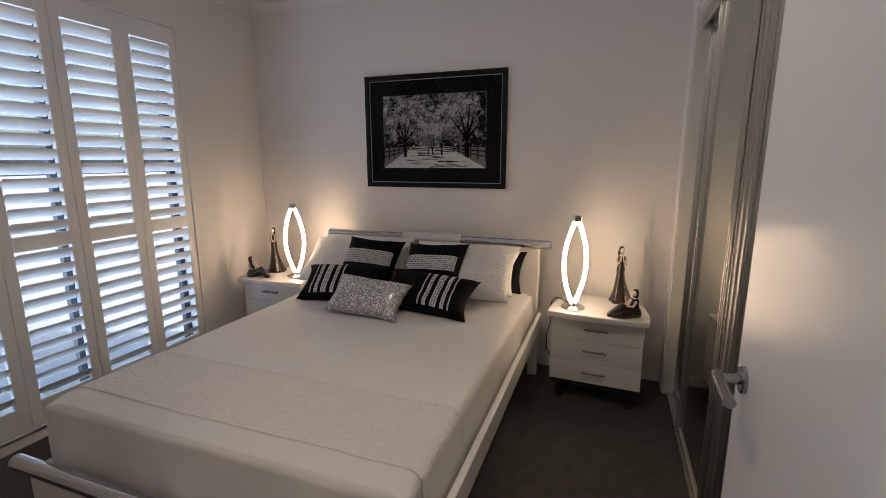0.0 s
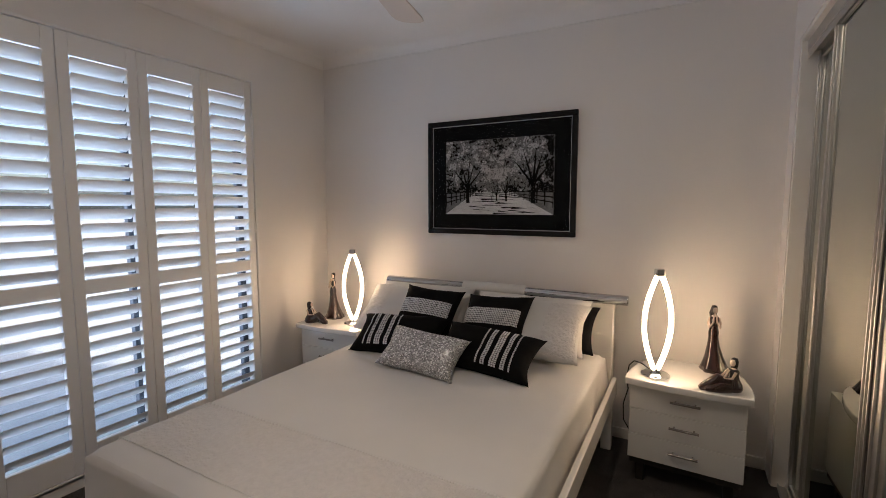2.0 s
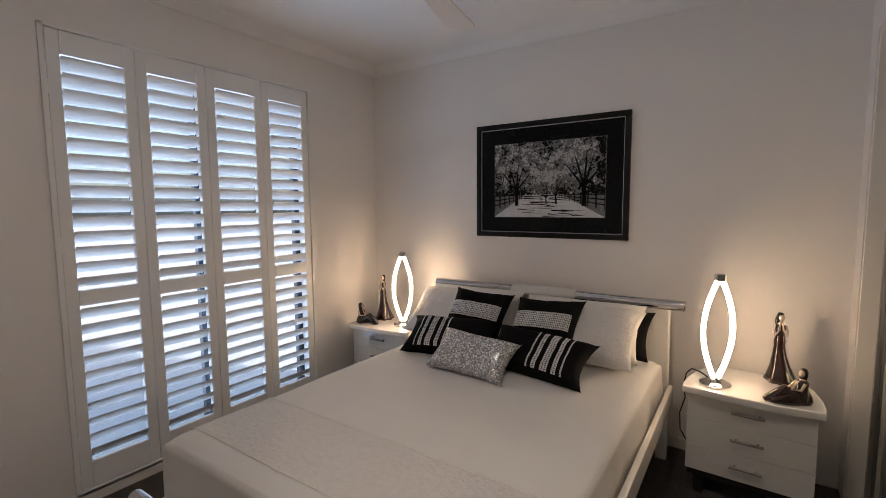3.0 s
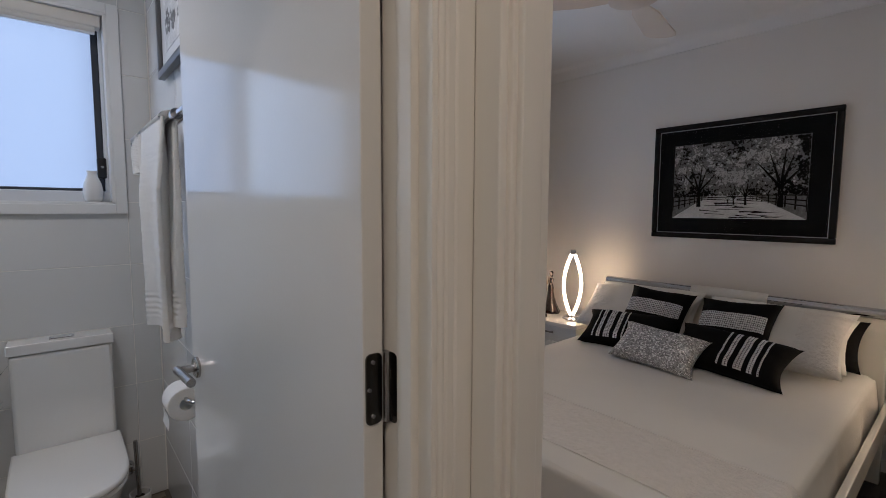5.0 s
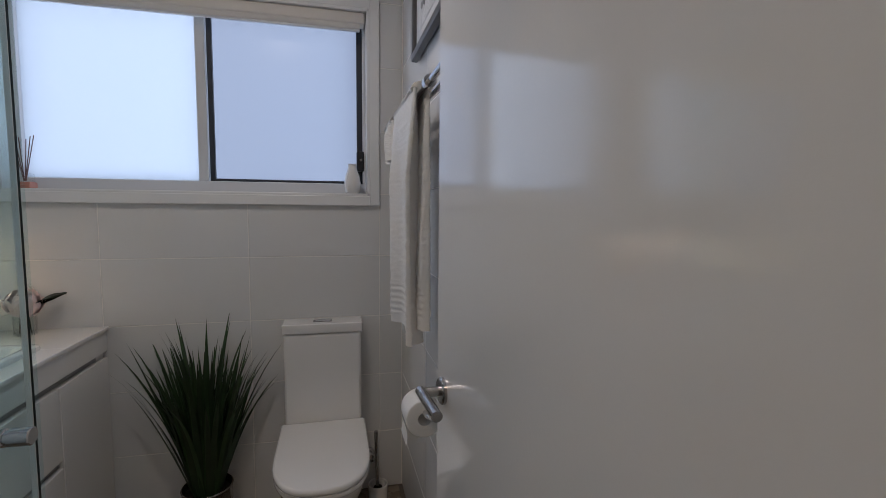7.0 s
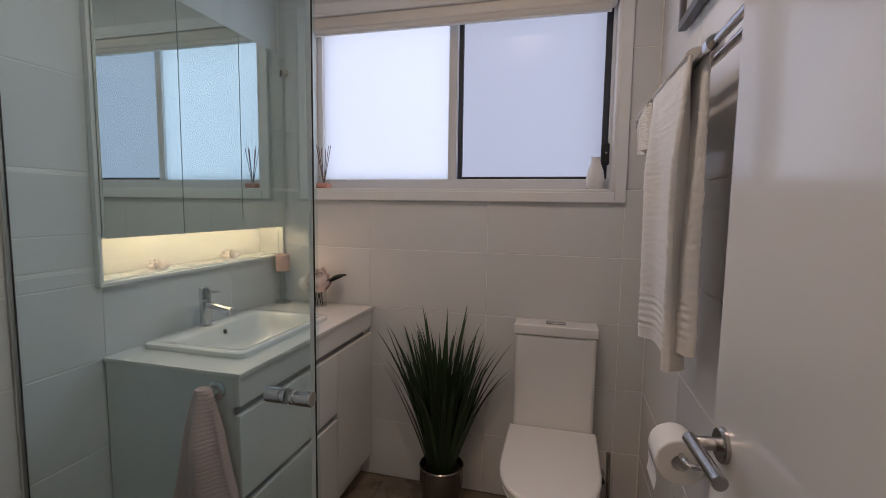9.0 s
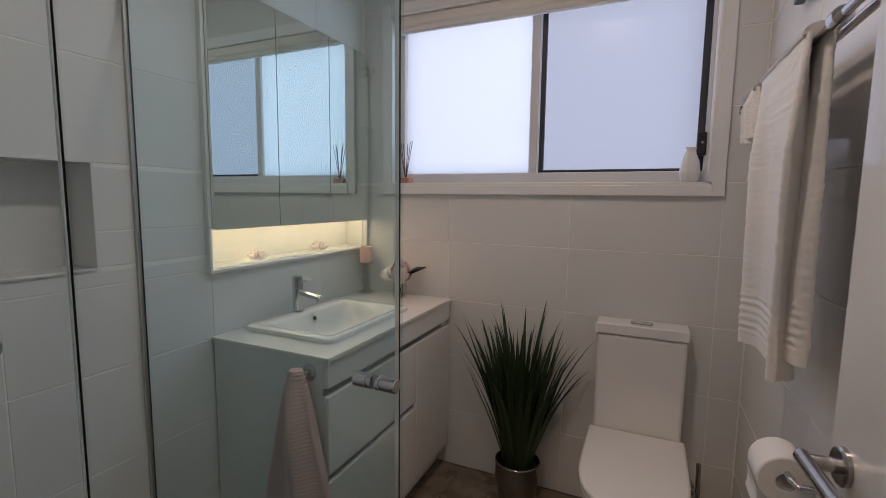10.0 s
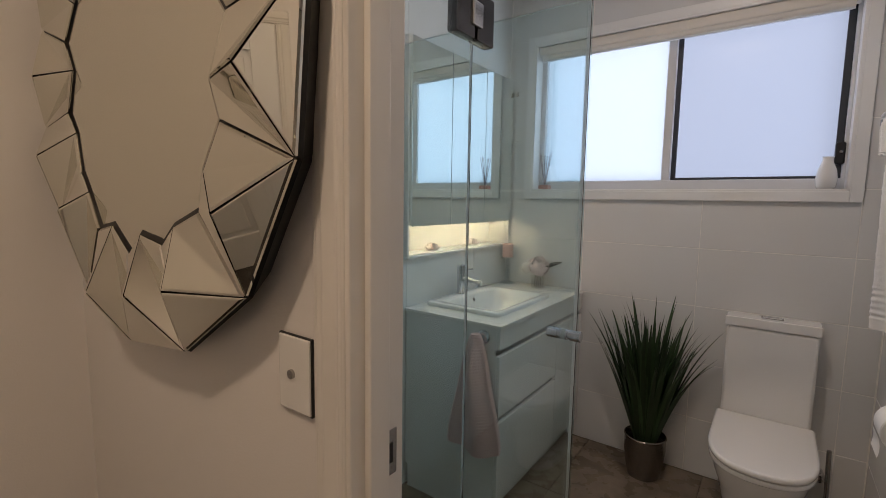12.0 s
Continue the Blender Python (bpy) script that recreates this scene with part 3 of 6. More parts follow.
def pillow_front(w, h, t, a, c, pinch=0.15, seed=0):
    k = max(0, (1 - a ** 4)) ** 0.5 * max(0, (1 - c ** 4)) ** 0.5
    x = w / 2 * a * (1 - pinch * (1 - c * c) * abs(a) ** 3)
    z = h / 2 + h / 2 * c * (1 - pinch * (1 - a * a) * abs(c) ** 3)
    return Vector((x, -t / 2 * k - 0.0015 + 0.006 * k * noise.noise((a * 3 + seed, c * 3, -1)), z))


def studs_bm(w, h, t, a0, a1, c0, c1, cols, rows, seed):
    b = bmesh.new()
    for i in range(cols):
        for j in range(rows):
            def at(di, dj):
                a = a0 + (a1 - a0) * (i + di) / cols
                c = c0 + (c1 - c0) * (j + dj) / rows
                return pillow_front(w, h, t, a, c, seed=seed)
            q = [at(0.08, 0.08), at(0.92, 0.08), at(0.92, 0.92), at(0.08, 0.92)]
            mid = at(0.5, 0.5) + Vector((random.uniform(-0.001, 0.001), -0.0045, random.uniform(-0.001, 0.001)))
            vs = [b.verts.new(p) for p in q]
            m = b.verts.new(mid)
            for k in range(4):
                b.faces.new((vs[k], vs[(k + 1) % 4], m))
    return b


def pillow(name, label, mat, w, h, t, m, seed, group, bands=(), flap=None):
    root = thing(name, label, "pillow" if "pillow" in name else "cushion", m, group)
    pinch = 0.08 if name == "pillow" else 0.15
    part("cover", pillow_bm(w, h, t, pinch, seed=seed), mat, root, smooth=70)
    if flap:
        part("flap", surface(lambda u, v: pillow_front(w, h, t, flap[0] + (flap[1] - flap[0]) * u, -0.97 + 1.94 * v, pinch, seed) + Vector((0, -0.002 - 0.003 * noise.noise((u * 9, v * 14, seed)), 0)), 30, 44), DAMASK, root, "embossed white border", smooth=70)
    for k, (a0, a1, c0, c1, cols, rows) in enumerate(bands):
        part("rhinestone_band", studs_bm(w, h, t, a0, a1, c0, c1, cols, rows, seed), STUD, root, "glittering silver rhinestone band", smooth=0)
    return root


TOP = 0.611
PG, CG = "pillows on the bed", "cushions on the bed"
pillow("pillow", "plain black pillow standing behind the white ones", BLACK_CLOTH, 0.74, 0.30, 0.13, pose(-0.915, 2.90, TOP + 0.02, -34, 0, -2), 1, PG)
pillow("pillow", "white cotton pillow leaning on the headboard", LINEN, 0.74, 0.38, 0.15, pose(-0.955, 2.80, TOP + 0.02, -42, 0, 0), 2, PG)
pillow("pillow", "white pillow with an embossed border leaning on the headboard", LINEN, 0.76, 0.405, 0.16, pose(-0.962, 2.66, TOP + 0.03, -51, 0, -2), 3, PG, (), (0.42, 0.97))
pillow("pillow", "white cotton pillow leaning on the headboard", LINEN, 0.74, 0.38, 0.15, pose(-1.725, 2.82, TOP + 0.02, -40, 0, 1), 4, PG)
pillow("pillow", "white pillow with an embossed border leaning on the headboard", LINEN, 0.76, 0.405, 0.16, pose(-1.735, 2.69, TOP + 0.03, -50, 0, 2), 5, PG, (), (-0.97, -0.42))
SQ = [(-0.88, 0.88, -0.22, 0.34, 34, 8)]
pillow("cushion", "black square cushion with a wide rhinestone band", BLACK_CLOTH, 0.42, 0.385, 0.13, pose(-1.555, 2.61, TOP + 0.045, -42, 3, 3), 6, CG, SQ)
pillow("cushion", "black square cushion with a wide rhinestone band", BLACK_CLOTH, 0.43, 0.385, 0.13, pose(-1.085, 2.58, TOP + 0.045, -42, -3, -3), 7, CG, SQ)
STR = [(-0.03, 0.01, -0.86, 0.86, 1, 22), (0.08, 0.17, -0.86, 0.86, 2, 22), (0.25, 0.39, -0.86, 0.86, 3, 22), (0.46, 0.55, -0.86, 0.86, 2, 22), (0.62, 0.66, -0.86, 0.86, 1, 22)]
STL = [(-c1, -c0, a, d, i, j) for c0, c1, a, d, i, j in STR]
pillow("cushion", "black oblong cushion with upright rhinestone stripes", BLACK_CLOTH, 0.60, 0.285, 0.14, pose(-1.045, 2.36, TOP + 0.008, -52, 2, -6), 8, CG, STR)
pillow("cushion", "black oblong cushion with upright rhinestone stripes", BLACK_CLOTH, 0.60, 0.285, 0.14, pose(-1.60, 2.40, TOP + 0.008, -52, -2, 6), 9, CG, STL)
pillow("cushion", "silver sequinned oblong cushion in front of the others", SEQUIN, 0.485, 0.262, 0.13, pose(-1.34, 2.205, TOP + 0.004, -50, 3, -2), 10, CG)


# bedside cabinets
def nightstand(m):
    root = thing("nightstand", "white gloss three-drawer bedside cabinet with a curved top", "nightstand", m, "bedside cabinets")
    pts = []
    for k in range(9):
        a = k / 8
        pts.append((-0.285 + 0.57 * a, -0.205 - 0.022 * math.sin(math.pi * a)))
    right = [(0.289, -0.15), (0.283, -0.05), (0.262, 0.06), (0.232, 0.15), (0.20, 0.21), (0.19, 0.222)]
    outline = pts + right + [(-x, y) for x, y in right[::-1]]
    part("top", prism(outline, 0.548, 0.585, 0.007, 3), GLOSSY_WHITE, root)
    part("body", box(-0.262, 0.262, -0.145, 0.215, 0.135, 0.548, 0.004), GLOSSY_WHITE, root)
    part("plinth", box(-0.255, 0.255, -0.155, 0.20, 0.105, 0.135, 0.003), DARK_FOOT, root)
    for k in range(3):
        z0 = 0.138 + 0.1368 * k
        dr = part("drawer", box(-0.264, 0.264, -0.166, -0.146, z0, z0 + 0.1345, 0.003), GLOSSY_WHITE, root)
        bar = tube([(-0.068, -0.196, z0 + 0.078), (0.068, -0.196, z0 + 0.078)], 0.0065, 10)
        for s in (-1, 1):
            tube([(s * 0.045, -0.166, z0 + 0.078), (s * 0.045, -0.196, z0 + 0.078)], 0.004, 8, bm=bar)
        part("handle", bar, DARK_STEEL, dr, "satin steel bar handle")
    for sx in (-1, 1):
        for y in (-0.11, 0.16):
            part("foot", box(sx * 0.205 - 0.022, sx * 0.205 + 0.022, y - 0.022, y + 0.022, 0, 0.106, 0.004), DARK_FOOT, root)
    return root


ns = nightstand(pose(-0.066, 2.955, 0, 0, 0, -3))
copy_thing(ns, pose(-2.455, 2.965, 0, 0, 0, 2))


def table_lamp(m):
    root = thing("table_lamp", "lit LED table lamp of two curved bars on a chrome disc", "table lamp", m, "bedside lamps")
    part("base", lathe([(0, 0), (0.068, 0), (0.072, 0.003), (0.072, 0.009), (0.066, 0.013), (0.03, 0.016), (0.016, 0.028), (0.012, 0.04), (0, 0.04)], 40), CHROME, root)
    n, h = 24, 0.50
    for s in (-1, 1):
        light, back = bmesh.new(), bmesh.new()
        rows = []
        for i in range(n + 1):
            t = i / n
            x = s * (0.010 + 0.059 * math.sin(math.pi * t) ** 0.9)
            z = 0.038 + h * t
            rows.append((x, z))
        tube([(x, -0.004, z) for x, z in rows], 0.0125, 12, bm=light, flat=0.9)
        tube([(x - s * 0.002, 0.012, z) for x, z in rows], 0.0118, 8, bm=back, flat=0.8)
        part("light_bar", light, LED_WARM, root, "glowing warm white diffuser bar", 60)
        part("back_channel", back, CHROME, root, "", 60)
    part("cap", prism([(-0.022, -0.017), (0.022, -0.017), (0.022, 0.019), (-0.022, 0.019)], 0.535, 0.572, 0.004), CHROME, root)
    return root


lamp = table_lamp(pose(-0.222, 2.862, 0.585, 0, 0, 24))
copy_thing(lamp, pose(-2.325, 2.945, 0.585, 0, 0, 30))
solid("lamp_cable", tube([(-0.25, 2.93, 0.590), (-0.30, 3.02, 0.589), (-0.345, 3.06, 0.585), (-0.372, 3.075, 0.55), (-0.385, 3.085, 0.48), (-0.375, 3.09, 0.40), (-0.40, 3.10, 0.30), (-0.395, 3.10, 0.20), (-0.36, 3.12, 0.13), (-0.315, 3.15, 0.10), (-0.30, 3.18, 0.02), (-0.28, 3.2, 0.004)], 0.0035, 8), CABLE, "thin black lamp cable hanging beside the bedside cabinet", "cable", smooth=60)
solid("lamp_cable", tube([(-2.30, 3.01, 0.590), (-2.26, 3.07, 0.589), (-2.20, 3.12, 0.588), (-2.19, 3.19, 0.58), (-2.19, 3.2, 0.3), (-2.19, 3.2, 0.004)], 0.0035, 8), CABLE, "thin black lamp cable behind the bedside cabinet", "cable", smooth=60)


def painted(bm, index):
    for f in bm.faces:
        f.material_index = index
    return bm


def figurine(name, bm, label, m, group):
    data = mesh_of(name, bm, BRONZE, 60)
    data.materials.append(SKIN)
    data.materials.append(HAIR)
    ob = new(name, data)
    ob.matrix_basis = m
    return tagged(ob, label, "figurine", group)


def standing_figure():
    b = lathe([(0, 0), (0.070, 0), (0.073, 0.006), (0.062, 0.03), (0.045, 0.08), (0.031, 0.14), (0.024, 0.19), (0.026, 0.215), (0.020, 0.245), (0.019, 0.26), (0.024, 0.285), (0.021, 0.30), (0.008, 0.305), (0, 0.305)], 24)
    for v in b.verts:
        if v.co.z < 0.16:
            a = math.atan2(v.co.y, v.co.x)
            k = 1 + 0.10 * math.sin(a * 7) * (1 - v.co.z / 0.16)
            v.co.x *= k
            v.co.y *= k
            v.co.x += 0.018 * (1 - v.co.z / 0.16)
    painted(b, 0)
    merge(b, painted(lathe([(0, 0.298), (0.018, 0.300), (0.007, 0.312), (0.006, 0.325), (0, 0.326)], 14), 1))
    head = lathe([(0, -0.017), (0.009, -0.014), (0.013, -0.004), (0.013, 0.006), (0.008, 0.016), (0, 0.018)], 14, m=Matrix.Translation((0.002, -0.003, 0.336)))
    merge(b, painted(head, 1))
    merge(b, painted(lathe([(0, -0.045), (0.008, -0.04), (0.013, -0.015), (0.0165, 0.008), (0.012, 0.022), (0, 0.025)], 14, m=Matrix.Translation((-0.001, 0.006, 0.338))), 2))
    merge(b, painted(tube([(-0.006, 0.012, 0.345), (-0.010, 0.016, 0.318), (-0.013, 0.017, 0.285)], [0.010, 0.013, 0.005], 10), 2))
    for s in (-1, 1):
        merge(b, painted(tube([(s * 0.022, 0, 0.296), (s * 0.031, -0.006, 0.265), (s * 0.026, -0.020, 0.245), (s * 0.008, -0.026, 0.275), (s * 0.006, -0.016, 0.315)], [0.006, 0.0055, 0.005, 0.0045, 0.004], 8), 1))
    return b


def sitting_figure():
    b = lathe([(0, 0), (0.040, 0), (0.045, 0.012), (0.040, 0.035), (0.028, 0.055), (0.024, 0.075), (0.026, 0.095), (0.018, 0.106), (0, 0.108)], 20)
    painted(b, 0)
    merge(b, painted(tube([(0, 0, 0.022), (-0.045, -0.015, 0.032), (-0.075, -0.02, 0.058), (-0.10, -0.024, 0.035), (-0.135, -0.028, 0.012), (-0.155, -0.03, 0.004)], [0.034, 0.033, 0.027, 0.026, 0.022, 0.012], 14), 0))
    merge(b, painted(tube([(-0.02, -0.03, 0.018), (-0.07, -0.045, 0.022), (-0.13, -0.045, 0.010)], [0.026, 0.028, 0.014], 12), 0))
    merge(b, painted(lathe([(0, 0.100), (0.016, 0.103), (0.007, 0.114), (0.006, 0.126), (0, 0.127)], 12), 1))
    merge(b, painted(lathe([(0, -0.017), (0.009, -0.013), (0.013, -0.003), (0.013, 0.006), (0.008, 0.015), (0, 0.017)], 14, m=Matrix.Translation((-0.006, -0.004, 0.136))), 1))
    merge(b, painted(lathe([(0, -0.05), (0.010, -0.044), (0.0165, -0.018), (0.018, 0.006), (0.012, 0.020), (0, 0.024)], 14, m=Matrix.Translation((0.004, 0.006, 0.138))), 2))
    for s in (-1, 1):
        merge(b, painted(tube([(0.004, s * 0.024, 0.096), (-0.012, s * 0.030, 0.066), (-0.050, s * 0.018 - 0.012, 0.064), (-0.022, s * 0.008 - 0.006, 0.104)], [0.0075, 0.007, 0.006, 0.005], 8), 1))
    return b


FG = "figurines on the bedside cabinets"
figurine("figurine", standing_figure(), "dark glazed figurine of a standing woman in a long dress", pose(0.045, 3.09, 0.585, 0, 0, 10), FG)
figurine("figurine", sitting_figure(), "dark glazed figurine of a seated woman resting her head", pose(0.125, 2.83, 0.585, 0, 0, 12), FG)
figurine("figurine", standing_figure(), "dark glazed figurine of a standing woman in a long dress", pose(-2.60, 3.03, 0.585, 0, 0, -15), FG)
figurine("figurine", sitting_figure(), "dark glazed figurine of a seated woman resting her head", pose(-2.655, 2.83, 0.585, 0, 0, 172), FG)

# framed photograph of a tree-lined lane
PRINT = material("photo_grey", (0.19, 0.19, 0.19), 0.7, spec=0.1, grain=0.7, grain_scale=55, patch=0.5, patch_scale=9)
PALE = material("photo_pale", (0.62, 0.62, 0.62), 0.7, spec=0.1, grain=0.35, grain_scale=120, patch=0.3, patch_scale=20)
MID = material("photo_mid", (0.26, 0.26, 0.26), 0.7, spec=0.1, grain=0.4, grain_scale=120, patch=0.3, patch_scale=20)
INK = material("photo_black", (0.008, 0.008, 0.008), 0.8, spec=0.1, grain=0.4, grain_scale=120)
FRAME_BLACK = material("black_gloss_frame", (0.006, 0.006, 0.0065), 0.22, patch=0.1, spec=0.3)
MATBOARD = material("black_mount_board", (0.007, 0.008, 0.009), 0.8, patch=0.1, spec=0.1)


def frame_bars(w, h, t, y0, y1, bev=0.003):
    b = box(-w / 2, w / 2, y0, y1, h / 2 - t, h / 2, bev)
    box(-w / 2, w / 2, y0, y1, -h / 2, -h / 2 + t, bev, bm=b)
    box(-w / 2, -w / 2 + t, y0, y1, -h / 2 + t, h / 2 - t, bev, bm=b)
    box(w / 2 - t, w / 2, y0, y1, -h / 2 + t, h / 2 - t, bev, bm=b)
    return b


pic = thing("framed_photograph", "black framed monochrome photograph of a tree-lined lane", "picture", Matrix.Translation((-1.290, 3.27, 1.685)))
part("frame", frame_bars(1.092, 0.812, 0.036, -0.030, -0.001, 0.005), FRAME_BLACK, pic)
part("mount", box(-0.512, 0.512, -0.014, -0.002, -0.372, 0.372), MATBOARD, pic, "black mount board", 0)
FILLET = material("silver_fillet", (0.52, 0.51, 0.50), 0.35, 0.15, patch=0.08, patch_scale=30)
part("fillet", frame_bars(1.022, 0.742, 0.006, -0.0175, -0.0142, 0.001), FILLET, pic, "thin silver fillet line")
photo = part("print", box(-0.400, 0.400, -0.0158, -0.0142, -0.262, 0.262), PRINT, pic, "black and white photographic print", 0)


def disc(b, x, z, r, y):
    n = 6
    a0 = random.uniform(0, 6.28)
    vs = [b.verts.new((min(0.399, max(-0.399, x + r * random.uniform(0.6, 1.2) * math.cos(a0 + 2 * math.pi * k / n))), y, min(0.261, max(-0.261, z + r * random.uniform(0.6, 1.2) * math.sin(a0 + 2 * math.pi * k / n))))) for k in range(n)]
    b.faces.new(vs)


def strip(b, p, q, w0, w1, y):
    d = Vector((q[0] - p[0], q[1] - p[1])).normalized()
    s = Vector((-d.y, d.x))
    c = lambda v, lim: min(lim, max(-lim, v))
    pts = [(p[0] + s.x * w0, p[1] + s.y * w0), (p[0] - s.x * w0, p[1] - s.y * w0), (q[0] - s.x * w1, q[1] - s.y * w1), (q[0] + s.x * w1, q[1] + s.y * w1)]
    b.faces.new([b.verts.new((c(u, 0.399), y, c(v, 0.261))) for u, v in pts])


rnd = random.Random(5)
road, shade, crown_pale, crown_mid, crown_dark, wood = (bmesh.new() for _ in range(6))
road.faces.new([road.verts.new((x, -0.0160, z)) for x, z in ((-0.40, -0.261), (0.399, -0.261), (0.10, -0.10), (-0.10, -0.085), (-0.14, -0.07), (-0.17, -0.11))])
for k in range(26):
    z = -0.255 + 0.15 * (k / 26)
    x = rnd.uniform(-0.25, 0.25) * (1 - k / 40)
    strip(shade, (x - rnd.uniform(0.02, 0.11), z), (x + rnd.uniform(0.03, 0.12), z + rnd.uniform(-0.012, 0.006)), rnd.uniform(0.001, 0.005), 0.001, -0.0162)
for i in range(104):
    for j in range(58):
        x, z = -0.395 + 0.79 * (i + rnd.uniform(-0.6, 0.6)) / 103, -0.10 + 0.358 * (j + rnd.uniform(-0.6, 0.6)) / 57
        if not (abs(x) < 0.395 and z < 0.257):
            continue
        # clumped crowns: pale in the sunlit masses, dark in the hollows and low behind the fences
        clump = noise.noise((x * 17, z * 17, 3.0)) + 0.7 * noise.noise((x * 38, z * 38, 8.0)) + 0.5 * rnd.uniform(-1, 1)
        sunlit = 0.75 * math.exp(-((x + 0.02) / 0.10) ** 2 - ((z - 0.02) / 0.07) ** 2) + 0.45 * math.exp(-((x - 0.17) / 0.14) ** 2 - ((z - 0.15) / 0.09) ** 2) + 0.25 * math.exp(-((x + 0.22) / 0.15) ** 2 - ((z - 0.16) / 0.09) ** 2)
        gloom = 0.5 * math.exp(-((x - 0.40) / 0.09) ** 2) + 0.45 * max(0, -(z + 0.03) / 0.07) + 0.8 * math.exp(-((x + 0.01) / 0.04) ** 2 - ((z - 0.25) / 0.02) ** 2)
        lit = 0.16 + 0.8 * clump + sunlit - gloom
        tone, y = (crown_pale, -0.0168) if lit > 0.64 else (crown_mid, -0.0166) if lit > 0.10 else (crown_dark, -0.0164)
        disc(tone, x, z, rnd.uniform(0.004, 0.0085), y)
for base, w in ((-0.222, 0.014), (0.262, 0.017), (0.07, 0.007), (0.0, 0.005), (-0.035, 0.003)):
    k = w / 0.0135
    z0 = -0.17 - 0.02 * (k - 0.5)
    strip(wood, (base, z0), (base - 0.003, z0 + 0.11 * k), w, w * 0.8, -0.0170)
    for dx, dz in ((-0.10, 0.13), (-0.05, 0.17), (0.04, 0.16), (0.09, 0.12), (0.01, 0.19)):
        strip(wood, (base - 0.003, z0 + 0.10 * k), (base + dx * k * 0.6, z0 + (0.10 + dz * 0.55) * k), w * 0.55, w * 0.35, -0.0170)
        strip(wood, (base + dx * k * 0.6, z0 + (0.10 + dz * 0.55) * k), (base + dx * k * 1.1, z0 + (0.10 + dz) * k), w * 0.35, w * 0.1, -0.0170)
for s, x0, x1 in ((-1, -0.399, -0.17), (1, 0.399, 0.09)):
    for j in range(3):
        strip(wood, (x0, -0.11 - 0.035 * j), (x1, -0.105 - 0.010 * j), 0.0045, 0.0015, -0.0172)
    for j in range(9):
        t = 1 - (1 - j / 9) ** 1.8
        x = x0 + (x1 - x0) * t
        strip(wood, (x, -0.105 + 0.004 * t), (x, -0.215 + 0.085 * t), 0.006 * (1 - 0.7 * t), 0.006 * (1 - 0.7 * t), -0.0173)
for nm, bb, mt in (("lane", road, PALE), ("shadow", shade, INK), ("pale_leaves", crown_pale, PALE), ("grey_leaves", crown_mid, MID), ("dark_leaves", crown_dark, INK), ("trunks_and_fence", wood, INK)):
    part(nm, bb, mt, photo, smooth=0)
glazing = part("glazing", box(-0.511, 0.511, -0.0205, -0.0195, -0.371, 0.371), glass_material("picture_glass", (0.98, 0.98, 0.98), 0.0, 1.12), pic, "clear picture glass", 0)
glazing.visible_shadow = False

# mirrored wardrobe
ROBE_MIRROR = material("wardrobe_mirror", (0.50, 0.52, 0.46), 0.0, 1.0)
b = box(0.345, 0.46, 3.10, 3.122, 0, 2.30, 0.002)
box(0.345, 0.46, 0.29, 3.12, 2.278, 2.302, 0.002, bm=b)
structure("trim_wardrobe_reveal", b, TRIM, "white painted reveal round the wardrobe doors", "trim", 35)
b = box(0.372, 0.45, 0.29, 3.10, 0, 0.012, 0.001)
for x in (0.375, 0.41, 0.446):
    box(x - 0.002, x + 0.002, 0.29, 3.10, 0.012, 0.024, bm=b)
box(0.368, 0.452, 0.29, 3.10, 2.222, 2.278, 0.002, bm=b)
box(0.372, 0.376, 0.29, 3.10, 2.19, 2.24, bm=b)
structure("trim_wardrobe_track", b, ALU, "aluminium top and bottom tracks of the wardrobe doors", "track", 35)


def robe_door(x, y0, y1, near=0.026, far=0.026, brush=False):
    root = thing("wardrobe_door", "mirrored sliding wardrobe door in an aluminium frame", "sliding door", Matrix.Translation((x, (y0 + y1) / 2, 0.014)), "wardrobe doors")
    w, h = (y1 - y0) / 2, 2.21
    part("mirror", box(-0.002, 0.002, -w + 0.02, w - 0.02, 0.03, h - 0.03), ROBE_MIRROR, root, "clear silver mirror", 0)
    for a0, a1 in ((-w, -w + near), (w - far, w)):
        part("stile", box(-0.012, 0.012, a0, a1, 0, h, 0.003), ALU, root)
        for c in ((a0 + 0.006, a1 - 0.006) if a1 - a0 < 0.06 else (a0 + 0.006, (a0 + a1) / 2, a1 - 0.006)):
            part("grip_fin", box(-0.019, -0.011, c - 0.004, c + 0.004, 0, h, 0.002), ALU, root)
    if brush:
        part("brush_seal", box(-0.013, 0.012, -w - 0.022, -w - 0.001, 0, h), BLACK, root, "black pile seal")
    part("top_rail", box(-0.011, 0.011, -w + 0.026, w - 0.026, h - 0.034, h, 0.003), ALU, root)
    part("bottom_rail", box(-0.011, 0.011, -w + 0.026, w - 0.026, 0, 0.034, 0.003), ALU, root)
    return root


robe_door(0.430, 2.33, 3.098)
robe_door(0.392, 1.925, 2.645, near=0.07, brush=True)
robe_door(0.392, 1.03, 1.895, far=0.13)
robe_door(0.430, 0.30, 1.07)


def lever_handle(root, m, side=1, mat=None):
    """Round rose with a bent lever, both faces of a leaf."""
    part("rose", lathe([(0, 0), (0.027, 0), (0.027, 0.006), (0.024, 0.009), (0, 0.009)], 28, m=m), mat or STEEL, root, "satin steel round rose")
    part("neck", lathe([(0, 0.008), (0.010, 0.008), (0.010, 0.048), (0, 0.048)], 16, m=m), mat or STEEL, root)
    lever = tube([(0.012 * side * -1, 0, 0.045), (0.110 * side, 0, 0.045)], 0.0105, 14)
    part("lever", moved(lever, m), mat or STEEL, root, "satin steel lever")


